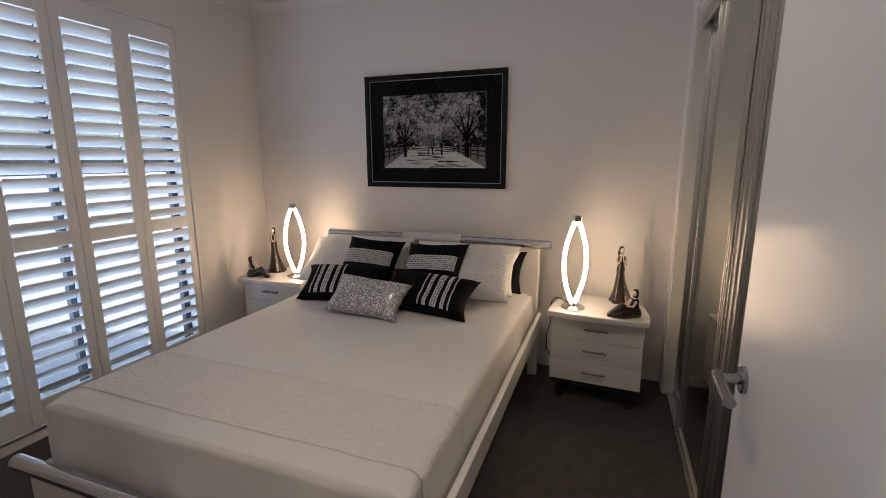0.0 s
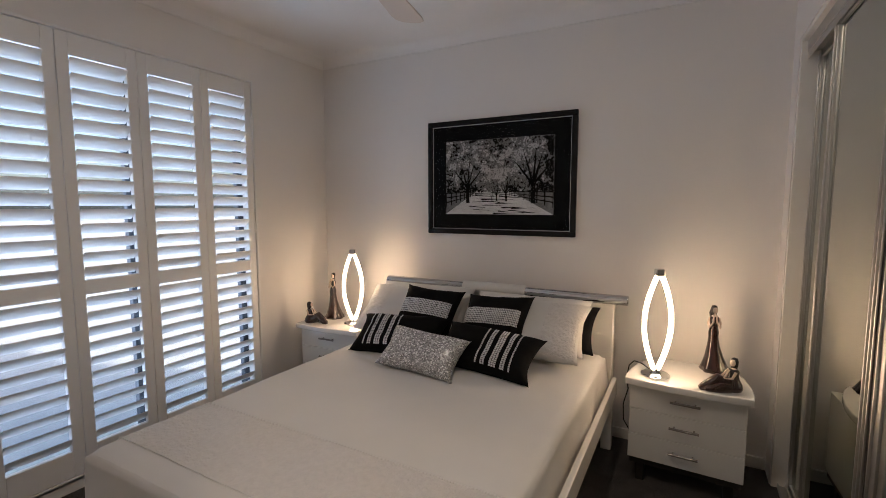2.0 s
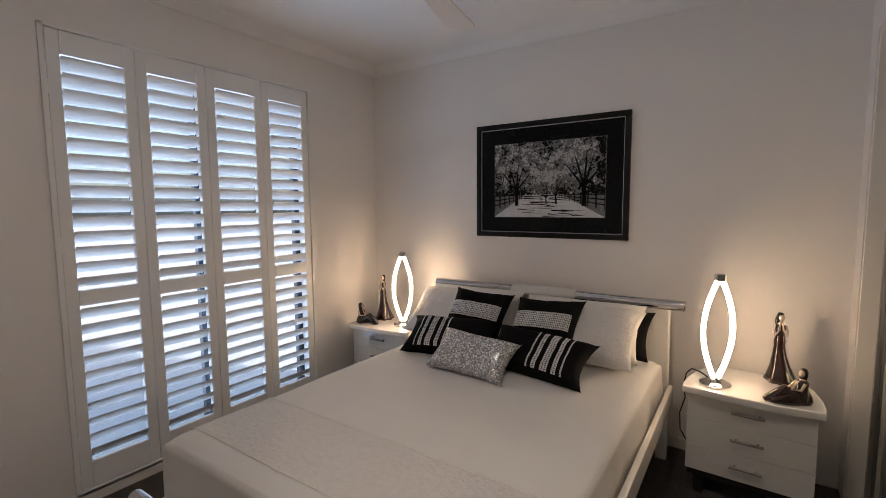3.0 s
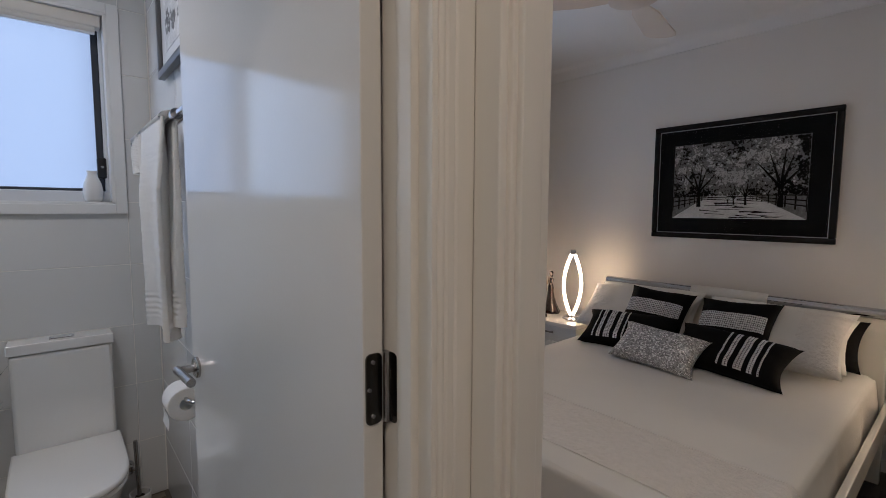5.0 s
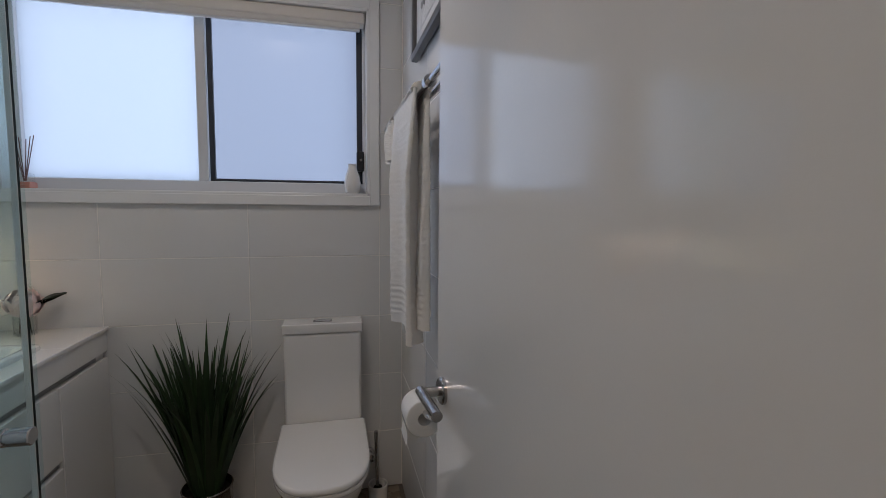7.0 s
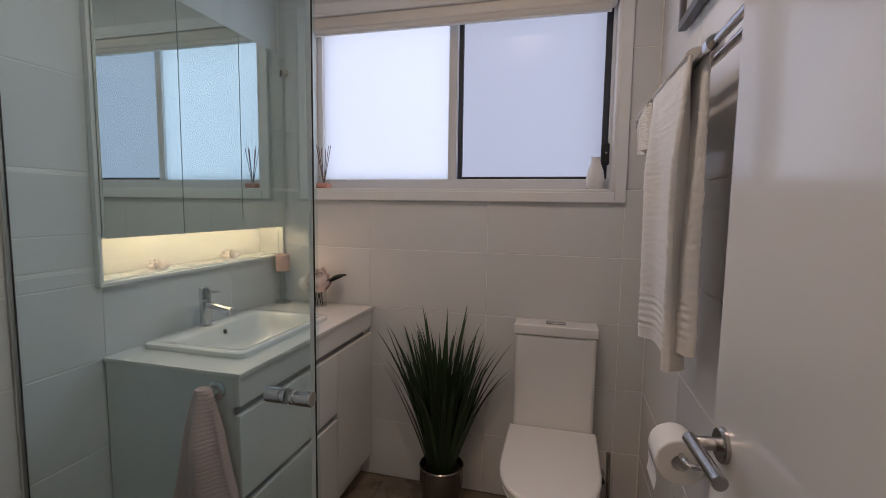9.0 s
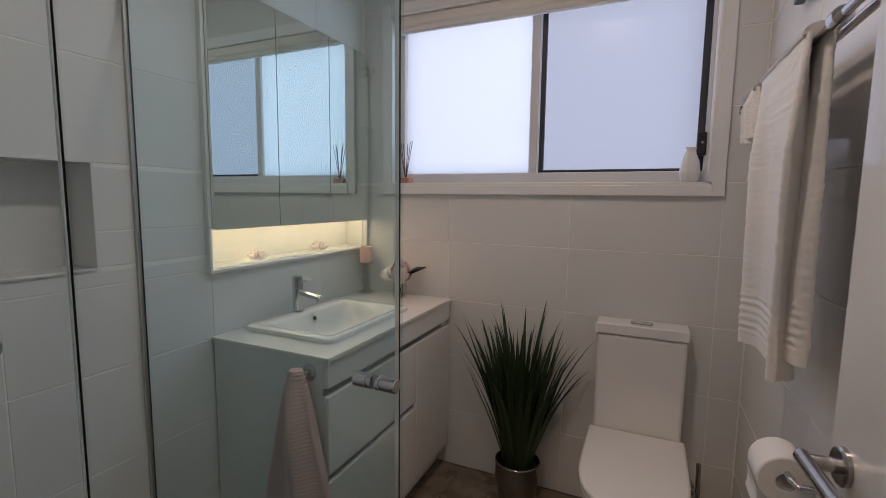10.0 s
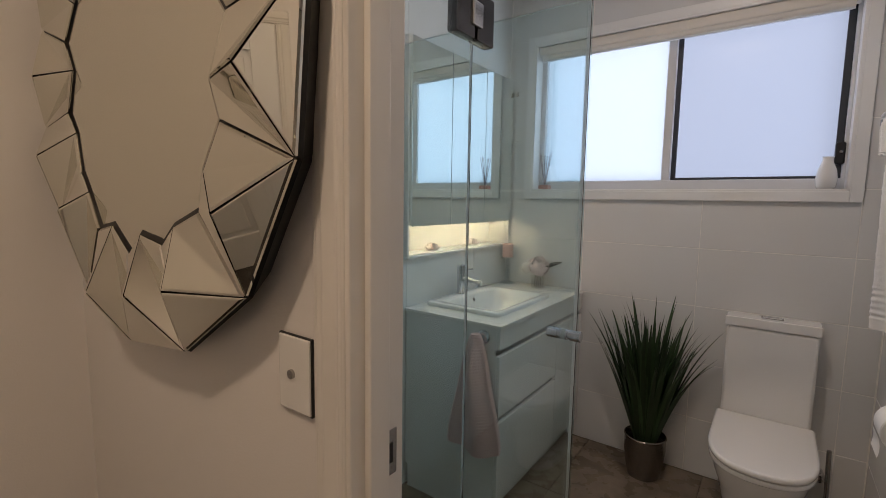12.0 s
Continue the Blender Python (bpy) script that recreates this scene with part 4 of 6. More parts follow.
# bedroom door, standing open against the wardrobe
SATIN_DOOR = material("satin_door_paint", (0.76, 0.75, 0.73), 0.27, bump=0.0002, bump_scale=260, patch=0.02, spec=0.22)
leaf = thing("door_1", "white painted flush bedroom door standing open", "door", pose(0.2226, 0.250, 0.012, 0, 0, -1.2))
leaf["kind"] = "structure"
part("leaf", box(-0.018, 0.018, 0.0, 0.831, 0, 2.03, 0.002), SATIN_DOOR, leaf)
lever_handle(leaf, Matrix.Translation((-0.018, 0.771, 1.052)) @ Matrix(((0, 0, -1, 0), (-1, 0, 0, 0), (0, 1, 0, 0), (0, 0, 0, 1))), 1)
for z in (0.25, 1.8):
    part("hinge", lathe([(0, 0), (0.006, 0), (0.006, 0.09), (0, 0.09)], 12, m=Matrix.Translation((-0.022, -0.004, z))), STEEL, leaf)

# ceiling fan
FAN_WHITE = material("white_fan_plastic", (0.66, 0.58, 0.51), 0.4, patch=0.03, bump=0.0001)
fan = thing("ceiling_fan", "white ceiling fan with broad paddle blades", "ceiling fan", Matrix.Translation((-1.24, 1.72, CEILING)))
part("canopy", lathe([(0, 0), (0.075, 0), (0.072, -0.03), (0.05, -0.055), (0.013, -0.06), (0.013, -0.24), (0, -0.24)], 28), FAN_WHITE, fan)
part("motor", lathe([(0, -0.235), (0.06, -0.237), (0.105, -0.255), (0.115, -0.285), (0.105, -0.32), (0.06, -0.34), (0, -0.345)], 32), FAN_WHITE, fan)
for k in range(3):
    outline = [(0.10, -0.035), (0.20, -0.062), (0.50, -0.080), (0.545, -0.072), (0.568, -0.045), (0.575, 0.0), (0.568, 0.045), (0.545, 0.072), (0.50, 0.080), (0.20, 0.062), (0.10, 0.035)]
    part("blade", moved(prism(outline, -0.004, 0.004, 0.002), pose(0, 0, -0.31, 0, 0, 103 + 120 * k) @ pose(0, 0, 0, 9, 0, 0)), FAN_WHITE, fan)

# ---- bathroom things ----
TERRY = material("white_terry_towel", (0.74, 0.72, 0.69), 0.9, bump=0.0012, bump_scale=650, patch=0.05, patch_scale=9, sheen=0.4, grain=0.05, grain_scale=400)
PINK = material("pink_ribbed_towel", (0.70, 0.46, 0.43), 0.9, bump=0.002, bump_scale=400, patch=0.08, patch_scale=12, sheen=0.4)
PAPER = material("toilet_paper", (0.80, 0.79, 0.77), 0.9, bump=0.0008, bump_scale=160, patch=0.03)
LEAF = material("grass_leaf", (0.026, 0.056, 0.021), 0.5, vary=0.45, patch=0.3, patch_scale=12)
LEAF_TIP = material("brown_leaf", (0.10, 0.06, 0.03), 0.6, vary=0.2, patch=0.3, patch_scale=12)
SOIL = material("dark_soil", (0.02, 0.016, 0.012), 0.95, grain=0.4, grain_scale=120, bump=0.004, bump_scale=120)
POT = material("pewter_pot", (0.21, 0.19, 0.17), 0.2, 0.9, patch=0.2, patch_scale=14, rough_vary=0.1)
WAX = material("pink_wax", (0.76, 0.48, 0.42), 0.45, patch=0.08, patch_scale=40, bump=0.0004)
PETAL = material("pink_petal", (0.93, 0.78, 0.75), 0.7, vary=0.12, patch=0.15, patch_scale=60)
PETAL_PALE = material("cream_petal", (0.93, 0.88, 0.84), 0.7, vary=0.1, patch=0.15, patch_scale=60)
DARK_LEAF = material("dark_flower_leaf", (0.025, 0.035, 0.022), 0.5, patch=0.2, patch_scale=40)
REED = material("reed_stick", (0.14, 0.075, 0.06), 0.8, patch=0.2, patch_scale=60)
PINK_WATER = material("pink_scented_oil", (0.75, 0.36, 0.28), 0.15, transmission=0.3, patch=0.05)
CRYSTAL = material("pink_crystal", (0.96, 0.85, 0.81), 0.15, patch=0.2, patch_scale=60)
WHITE_ALU = material("white_window_aluminium", (0.66, 0.67, 0.68), 0.35, patch=0.02, rough_vary=0.04)
# grey that holds the shade of the vanity's recessed finger channels
CHANNEL_SHADE = material("finger_channel_shade", (0.20, 0.20, 0.20), 0.4, patch=0.06)
GREY_FRAME = material("pewter_frame", (0.10, 0.10, 0.105), 0.35, 0.4, patch=0.1)
BLIND = material("white_blind", (0.72, 0.68, 0.62), 0.5, patch=0.03, bump=0.0002)
LED_STRIP = material("led_strip", (0.9, 0.85, 0.7), 0.4, emission=(1.0, 0.73, 0.46), emit=12.0)

WHITE_TRIM = material("white_trim_paint", (0.80, 0.80, 0.79), 0.3, bump=0.0002, bump_scale=90, patch=0.02, rough_vary=0.05)
# window: trim, frame, two frosted panes, blind
b = box(-2.872, -2.852, BWIN[0] - 0.046, BWIN[0], BWIN[2] - 0.046, BWIN[3] + 0.046, 0.003)
box(-2.872, -2.852, BWIN[1], BWIN[1] + 0.046, BWIN[2] - 0.046, BWIN[3] + 0.046, 0.003, bm=b)
box(-2.872, -2.852, BWIN[0], BWIN[1], BWIN[3], BWIN[3] + 0.046, 0.003, bm=b)
box(-2.872, -2.848, BWIN[0], BWIN[1], BWIN[2] - 0.046, BWIN[2], 0.003, bm=b)
box(-2.99, -2.853, BWIN[0] - 0.001, BWIN[0] + 0.014, BWIN[2], BWIN[3], 0.002, bm=b)
box(-2.99, -2.853, BWIN[1] - 0.014, BWIN[1] + 0.001, BWIN[2], BWIN[3], 0.002, bm=b)
box(-2.99, -2.853, BWIN[0], BWIN[1], BWIN[2] - 0.001, BWIN[2] + 0.012, 0.002, bm=b)
box(-2.99, -2.853, BWIN[0], BWIN[1], BWIN[3] - 0.012, BWIN[3] + 0.001, 0.002, bm=b)
structure("trim_bathroom_window", b, WHITE_TRIM, "white painted reveal and trim round the bathroom window", "trim", 35)
win = thing("window_4", "white aluminium sliding window with frosted panes", "window", Matrix.Translation((-2.97, -0.78, BWIN[2])))
win["kind"] = "structure"
y0, y1, hh = BWIN[0] + 0.78 + 0.012, BWIN[1] + 0.78 - 0.012, BWIN[3] - BWIN[2] - 0.012
fr = part("frame", box(-0.045, 0.03, y0, y1, 0.012, 0.062, 0.003), WHITE_ALU, win)
part("frame", box(-0.045, 0.03, y0, y1, hh - 0.03, hh, 0.003), WHITE_ALU, win)
part("frame", box(-0.045, 0.03, y0, y0 + 0.032, 0.062, hh - 0.03, 0.003), WHITE_ALU, win)
part("frame", box(-0.045, 0.03, y1 - 0.016, y1, 0.062, hh - 0.03, 0.003), WHITE_ALU, win)
part("mullion", box(-0.005, 0.022, -0.026, 0.016, 0.062, hh - 0.03, 0.003), WHITE_ALU, win)
p = part("pane", box(0.002, 0.006, y0 + 0.03, -0.02, 0.06, hh - 0.028), FROST, win, "bright frosted glass pane", 0)
p.visible_shadow = False
p = part("pane", box(-0.030, -0.026, 0.0, y1 - 0.012, 0.06, hh - 0.028), FROST_SCREENED, win, "frosted glass pane behind a fly screen", 0)
p.visible_shadow = False
for args in ((0.016, 0.039, 0.064, hh - 0.03), (y1 - 0.043, y1 - 0.016, 0.064, hh - 0.03)):
    part("gasket", box(-0.026, -0.006, args[0], args[1], args[2], args[3], 0.002), DARK_ALU, win, "dark sash edge")
part("gasket", box(-0.026, -0.006, 0.039, y1 - 0.043, 0.062, 0.076, 0.002), DARK_ALU, win, "dark sash edge")
part("latch", box(-0.004, 0.040, y1 - 0.046, y1 - 0.010, 0.125, 0.222, 0.007, 3), BLACK, win, "black window latch")
part("latch_button", lathe([(0, 0), (0.007, 0), (0.006, 0.004), (0, 0.005)], 14, m=Matrix.Translation((0.040, y1 - 0.026, 0.178)) @ pose(0, 0, 0, 0, 90, 0)), STEEL, win)
blind = thing("roller_blind", "rolled-up white blind in a pelmet at the window head", "blind", Matrix.Translation((-2.9, -0.78, 2.285)))
part("pelmet", box(-0.045, 0.03, y0 + 0.008, y1 - 0.008, 0.012, 0.064, 0.008, 3), BLIND, blind)
part("roll", lathe([(0, y0 + 0.02), (0.022, y0 + 0.02), (0.022, y1 - 0.03), (0, y1 - 0.03)], 20, m=Matrix.Translation((0, 0, 0.012)) @ pose(0, 0, 0, -90, 0, 0)), BLIND, blind)
part("bottom_bar", box(-0.006, 0.008, y0 + 0.02, y1 - 0.03, -0.018, -0.004, 0.003), WHITE_ALU, blind)

solid("cord_cleat", box(-2.868, -2.852, -1.655, -1.638, 2.075, 2.105, 0.003), FAN_WHITE, "small white blind cord cleat on the tiles", "cord cleat")

# vase and reed diffuser on the sill
SILL = BWIN[2] + 0.012
solid("vase", lathe([(0, 0), (0.030, 0), (0.036, 0.01), (0.040, 0.045), (0.034, 0.085), (0.022, 0.115), (0.019, 0.13), (0.022, 0.142), (0.018, 0.142), (0.015, 0.13), (0, 0.10)], 30), CERAMIC, "small white ceramic vase on the window sill", "vase", m=Matrix.Translation((-2.885, -0.112, SILL)), smooth=60)
diff = thing("reed_diffuser", "small glass reed diffuser with pink oil on the sill", "reed diffuser", Matrix.Translation((-2.885, -1.452, SILL)))
part("bottle", box(-0.026, 0.026, -0.026, 0.026, 0.026, 0.062, 0.006), CLEAR, diff)
part("oil", box(-0.026, 0.026, -0.032, 0.032, 0, 0.026, 0.005), PINK_WATER, diff, "pink scented oil")
part("neck", lathe([(0.011, 0.062), (0.009, 0.07), (0.009, 0.09), (0.012, 0.093)], 16), CLEAR, diff)
for k in range(6):
    a = k * 1.05
    part("reed", tube([(0.003 * math.cos(a), 0.003 * math.sin(a), 0.03), (0.024 * math.cos(a), 0.040 * math.sin(a), 0.205 + 0.008 * (k % 3))], 0.0018, 6), REED, diff)

# bathroom door
# plate steel darkened: what it reflects is put into the colour
HINGE = material("hinge_steel_dark_reflection", (0.10, 0.095, 0.09), 0.2, 1.0, patch=0.2, patch_scale=30, rough_vary=0.08)
door2 = thing("door_2", "white painted flush bathroom door standing wide open", "door", pose(-0.717, 0.0655, 0.010, 0, 0, 183.3))
door2["kind"] = "structure"
part("leaf", box(0.0, 0.802, -0.0165, 0.0165, 0, 2.035, 0.002), DOOR, door2)
lever_handle(door2, Matrix.Translation((0.757, 0.0165, 1.055)) @ Matrix(((-1, 0, 0, 0), (0, 0, 1, 0), (0, 1, 0, 0), (0, 0, 0, 1))), 1)
for z in (0.20, 1.165, 1.78):
    hg = part("hinge", lathe([(0, 0), (0.0065, 0), (0.0065, 0.10), (0, 0.10)], 14, m=Matrix.Translation((-0.004, -0.021, z))), STEEL, door2, "satin steel butt hinge")
    rounded = lambda w, h, r: [(sx * (w - r) + r * math.cos(radians(q + 22.5 * k)), sy * (h - r) + r * math.sin(radians(q + 22.5 * k))) for sx, sy, q in ((1, -1, -90), (1, 1, 0), (-1, 1, 90), (-1, -1, 180)) for k in range(5)]
    part("hinge_plate", moved(prism(rounded(0.0130, 0.050, 0.008), 0, 0.0025), Matrix(((0, 0, 1, -0.0025), (1, 0, 0, 0), (0, 1, 0, z + 0.05), (0, 0, 0, 1)))), HINGE, hg)
    part("jamb_plate", moved(prism(rounded(0.0115, 0.050, 0.008), 0, 0.002), Matrix(((1, 0, 0, -0.0135), (0, 0, -1, -0.0215), (0, 1, 0, z + 0.05), (0, 0, 0, 1)))), HINGE, hg)
    for q in range(3):
        part("screw", lathe([(0, 0), (0.004, 0), (0.003, 0.0015), (0, 0.0015)], 10, m=Matrix.Translation((-0.0026, 0.002 + 0.006 * (q % 2), z + 0.012 + 0.038 * q)) @ pose(0, 0, 0, 0, -90, 0)), STEEL, hg)
strike = thing("strike_plate", "satin steel strike plate in the door jamb", "strike plate", Matrix.Translation((-0.694, -0.724, 1.045)))
part("plate", box(-0.016, 0.016, 0.0, 0.002, -0.036, 0.036, 0.0008), STEEL, strike)
# black slab laid on the plate for the dark of its latch opening
part("latch_hole", box(-0.007, 0.007, 0.0015, 0.0025, -0.016, 0.016), BLACK, strike)

# vanity unit
van = thing("vanity_unit", "white gloss bathroom vanity with recessed finger channels", "vanity", Matrix.Translation((-2.365, -1.44, 0)))
part("carcass", box(-0.500, 0.480, -0.255, 0.245, 0.115, 0.780, 0.002), GLOSSY_WHITE, van)
part("side_panel", box(0.480, 0.498, -0.255, 0.2465, 0.115, 0.889, 0.002), GLOSSY_WHITE, van)
part("back_panel", box(-0.500, 0.480, -0.255, -0.240, 0.780, 0.889), GLOSSY_WHITE, van)
part("front_rail", box(-0.500, 0.480, 0.225, 0.2465, 0.780, 0.889), GLOSSY_WHITE, van)
part("kick_board", box(-0.500, 0.498, -0.24, 0.195, 0.0, 0.115), GLOSSY_WHITE, van)
for args in ((-0.43, 0.498, 0.772, 0.797), (-0.126, 0.498, 0.474, 0.499)):
    part("finger_channel", box(args[0], args[1], 0.236, 0.2475, args[2], args[3], 0.001), CHANNEL_SHADE, van, "finger channel with its recess shade put into the grey")
for nm, a0, a1, z0, z1 in (("drawer_front", -0.500, 0.498, 0.799, 0.888), ("drawer_front", -0.126, 0.498, 0.501, 0.770), ("drawer_front", -0.126, 0.498, 0.117, 0.472), ("door_front", -0.500, -0.130, 0.117, 0.770)):
    part(nm, box(a0, a1, 0.247, 0.264, z0, z1, 0.002), GLOSSY_WHITE, van)
b = box(-2.866, -2.535, -1.698, -1.168, 0.889, 0.906, 0.002)
box(-1.990, -1.860, -1.698, -1.168, 0.889, 0.906, 0.002, bm=b)
box(-2.537, -1.988, -1.698, -1.650, 0.889, 0.906, 0.002, bm=b)
box(-2.537, -1.988, -1.262, -1.168, 0.889, 0.906, 0.002, bm=b)
solid("worktop", b, STONE, "pale stone worktop on the vanity unit", "worktop")


def basin():
    root = thing("basin", "white ceramic inset basin on the vanity top", "basin", Matrix.Translation((-2.262, -1.455, 0.906)))
    b = bmesh.new()
    def ring(hx, hy, r, z, cy=0.0, n=8):
        out = []
        for sx, sy, a0 in ((1, 1, 0), (-1, 1, 90), (-1, -1, 180), (1, -1, 270)):
            for k in range(n + 1):
                a = radians(a0 + 90 * k / n)
                out.append(b.verts.new((sx * (hx - r) + r * math.cos(a), cy + sy * (hy - r) + r * math.sin(a), z)))
        return out
    rings = [ring(0.288, 0.208, 0.03, 0.0), ring(0.290, 0.210, 0.03, 0.008), ring(0.288, 0.208, 0.03, 0.017), ring(0.280, 0.200, 0.028, 0.021), ring(0.250, 0.150, 0.03, 0.020, 0.03), ring(0.242, 0.142, 0.035, 0.012, 0.03), ring(0.225, 0.128, 0.05, -0.03, 0.03), ring(0.195, 0.105, 0.06, -0.07, 0.025), ring(0.12, 0.06, 0.05, -0.088, 0.02), ring(0.02, 0.02, 0.019, -0.092, 0.02)]
    for a, c in zip(rings, rings[1:]):
        for k in range(len(a)):
            j = (k + 1) % len(a)
            b.faces.new((a[k], a[j], c[j], c[k]))
    b.faces.new(rings[-1][::-1])
    part("bowl", b, CERAMIC, root, smooth=50)
    part("waste", lathe([(0, -0.086), (0.019, -0.087), (0.021, -0.09), (0.021, -0.093)], 20, m=Matrix.Translation((0, 0.02, 0))), CHROME, root, "chrome waste")
    part("overflow", lathe([(0.006, 0), (0.011, 0.001), (0.012, 0.003), (0.011, 0.004), (0.006, 0.003), (0.0, 0.001)], 20, m=Matrix.Translation((0.0, -0.104, -0.008)) @ pose(0, 0, 0, -68, 0, 0)), CHROME, root, "chrome overflow ring")
    # black disc put in for the dark inside the overflow
    part("overflow_hole", lathe([(0, 0.0042), (0.0075, 0.0042), (0.0075, 0.002), (0, 0.002)], 16, m=Matrix.Translation((0.0, -0.104, -0.008)) @ pose(0, 0, 0, -68, 0, 0)), BLACK, root)
    return root


basin()
tap = thing("basin_mixer", "chrome single-lever basin mixer tap", "tap", Matrix.Translation((-2.235, -1.625, 0.926)))
part("body", lathe([(0, 0), (0.026, 0), (0.026, 0.005), (0.0215, 0.007), (0.0215, 0.105), (0.0225, 0.108), (0.0225, 0.155), (0.020, 0.158), (0, 0.158)], 28), CHROME, tap)
part("spout", tube([(0, 0.015, 0.088), (0, 0.06, 0.080), (0, 0.125, 0.070)], [0.0125, 0.0125, 0.0125], 16), CHROME, tap)
part("nozzle", lathe([(0, -0.012), (0.009, -0.012), (0.009, 0.0), (0, 0.0)], 14, m=Matrix.Translation((0, 0.113, 0.062))), CHROME, tap)
part("lever", tube([(0, 0.014, 0.138), (0, 0.07, 0.142)], 0.0055, 10), CHROME, tap)

CUT_GLASS = glass_material("cut_glass", (0.90, 0.93, 0.92), 0.04, 1.6)
candle = thing("candle_holder", "pink pillar candle on a clear glass holder", "candle", Matrix.Translation((-2.795, -1.645, 0.906)) @ Matrix.Diagonal((1, 1, 1.12, 1)))
part("holder", lathe([(0, 0), (0.044, 0), (0.044, 0.006), (0.022, 0.014), (0.012, 0.03), (0.026, 0.06), (0.012, 0.085), (0.020, 0.105), (0.010, 0.125), (0.014, 0.138), (0.043, 0.146), (0.043, 0.150), (0, 0.150)], 28), CUT_GLASS, candle, "clear cut glass stem", 50)
part("candle", lathe([(0, 0.150), (0.033, 0.150), (0.034, 0.152), (0.034, 0.222), (0.031, 0.226), (0.026, 0.222), (0, 0.220)], 30), WAX, candle, "pink wax candle")
part("wick", tube([(0, 0, 0.218), (0.001, 0, 0.232)], 0.0012, 6), BLACK, candle)


def bloom(root, m, mat, size, seed):
    """A round many-petalled bloom: cupped petals wrapped on a ball, open at the rim."""
    rr = random.Random(seed)
    for ring, (rad, n, tip) in enumerate(((0.50, 5, 10), (0.74, 6, 26), (0.92, 7, 48), (1.0, 7, 80))):
        for k in range(n):
            a0 = 2 * math.pi * (k + 0.5 * (ring % 2) + rr.uniform(-0.12, 0.12)) / n
            tip_k, r_k, wave = radians(tip + rr.uniform(-8, 8)), size * rad * rr.uniform(0.93, 1.05), rr.uniform(0, 6)

            def place(u, v):
                th = radians(165) + (tip_k - radians(165)) * v
                half = 3.6 / n * math.sin(math.pi * min(0.93, 0.12 + 0.62 * v)) * (1 - 0.25 * max(0, v - 0.8) * 5 * abs(2 * u - 1))
                s = 2 * u - 1
                r = r_k * (1 + 0.16 * max(0, v - 0.6) / 0.4 * (0.5 + rad) + 0.05 * math.sin(u * 11 + wave) * v + 0.03 * s * s)
                ang = a0 + half * s
                return Vector((r * math.sin(th) * math.cos(ang), r * math.sin(th) * math.sin(ang), r * math.cos(th)))
            part("petal", moved(surface(place, 7, 8), m), mat, root, smooth=80)


fl = thing("flower_vase", "pink silk peony with cream blooms in a glass jar", "flowers", Matrix.Translation((-2.775, -1.425, 0.906)))
part("jar", lathe([(0, 0), (0.036, 0), (0.038, 0.004), (0.038, 0.075), (0.036, 0.08), (0.035, 0.075), (0.035, 0.006), (0, 0.005)], 28), CLEAR, fl, "clear glass jar", 50)
for k in range(4):
    a = k * 1.6
    part("stem", tube([(0.02 * math.cos(a), 0.02 * math.sin(a), 0.008), (-0.01 * math.cos(a), 0.012 * math.sin(a), 0.10)], 0.0025, 6), DARK_LEAF, fl)
bloom(fl, Matrix.Translation((0.020, 0.012, 0.130)) @ pose(0, 0, 0, -8, 38, 20), PETAL, 0.054, 3)
bloom(fl, Matrix.Translation((0.006, -0.062, 0.122)) @ pose(0, 0, 0, 20, 10, 0), PETAL_PALE, 0.038, 4)
bloom(fl, Matrix.Translation((-0.030, -0.010, 0.158)) @ pose(0, 0, 0, 10, 10, 0), PETAL_PALE, 0.034, 5)
for ry, ang in ((35, 70), (20, 100), (42, 125)):
    def leafp(u, v):
        w = 0.032 * math.sin(math.pi * min(1, v * 0.9 + 0.08))
        return Vector(((u - 0.5) * 2 * w, 0.10 * v, 0.02 * math.sin(v * 2) - 0.012 * abs(u - 0.5)))
    part("leaf", moved(surface(leafp, 4, 8), Matrix.Translation((0.0, 0.045, 0.130)) @ pose(0, 0, 0, 10, ry - 30, ang - 90)), DARK_LEAF, fl, "dark green leaf", 70)

# mirror cabinet with the lit niche below
cab = thing("mirror_cabinet", "three-door mirrored wall cabinet above the vanity", "mirror cabinet", Matrix.Translation((-2.356, -1.70, 1.315)))
part("body", box(-0.498, 0.489, 0.0, 0.016, -0.014, 0.852, 0.001), GLOSSY_WHITE, cab)
part("side_panel", box(0.4905, 0.5035, 0.0, 0.022, -0.005, 0.855, 0.001), GLOSSY_WHITE, cab, "white side panel")
for a0, a1 in ((-0.500, -0.172), (-0.169, 0.166), (0.169, 0.489)):
    part("mirror_door", box(a0, a1, 0.018, 0.034, -0.016, 0.855, 0.0015), MIRROR, cab, "plain mirror door", 0)
b = box(LED[0] - 0.012, LED[1] + 0.014, -1.704, -1.678, LED[2] - 0.014, LED[2], 0.002)
box(LED[1], LED[1] + 0.014, -1.704, -1.678, LED[2], LED[3] - 0.006, 0.002, bm=b)
box(LED[0] - 0.012, LED[0], -1.704, -1.678, LED[2], LED[3] - 0.006, 0.002, bm=b)
box(LED[0], LED[1], -1.82, -1.70, LED[2] - 0.002, LED[2] + 0.004, bm=b)
box(LED[0], LED[1], -1.8215, -1.815, LED[2] + 0.004, LED[3], bm=b)
box(LED[1] - 0.005, LED[1] + 0.001, -1.815, -1.704, LED[2] + 0.004, LED[3], bm=b)
box(LED[0] - 0.001, LED[0] + 0.005, -1.815, -1.704, LED[2] + 0.004, LED[3], bm=b)
structure("trim_lit_niche", b, GLOSSY_WHITE, "white lined display niche under the mirror cabinet", "niche", 35)
strip_light = thing("led_strip_light", "warm LED strip hidden at the top of the niche", "strip light", Matrix.Translation((-2.358, -1.716, LED[3] - 0.010)))
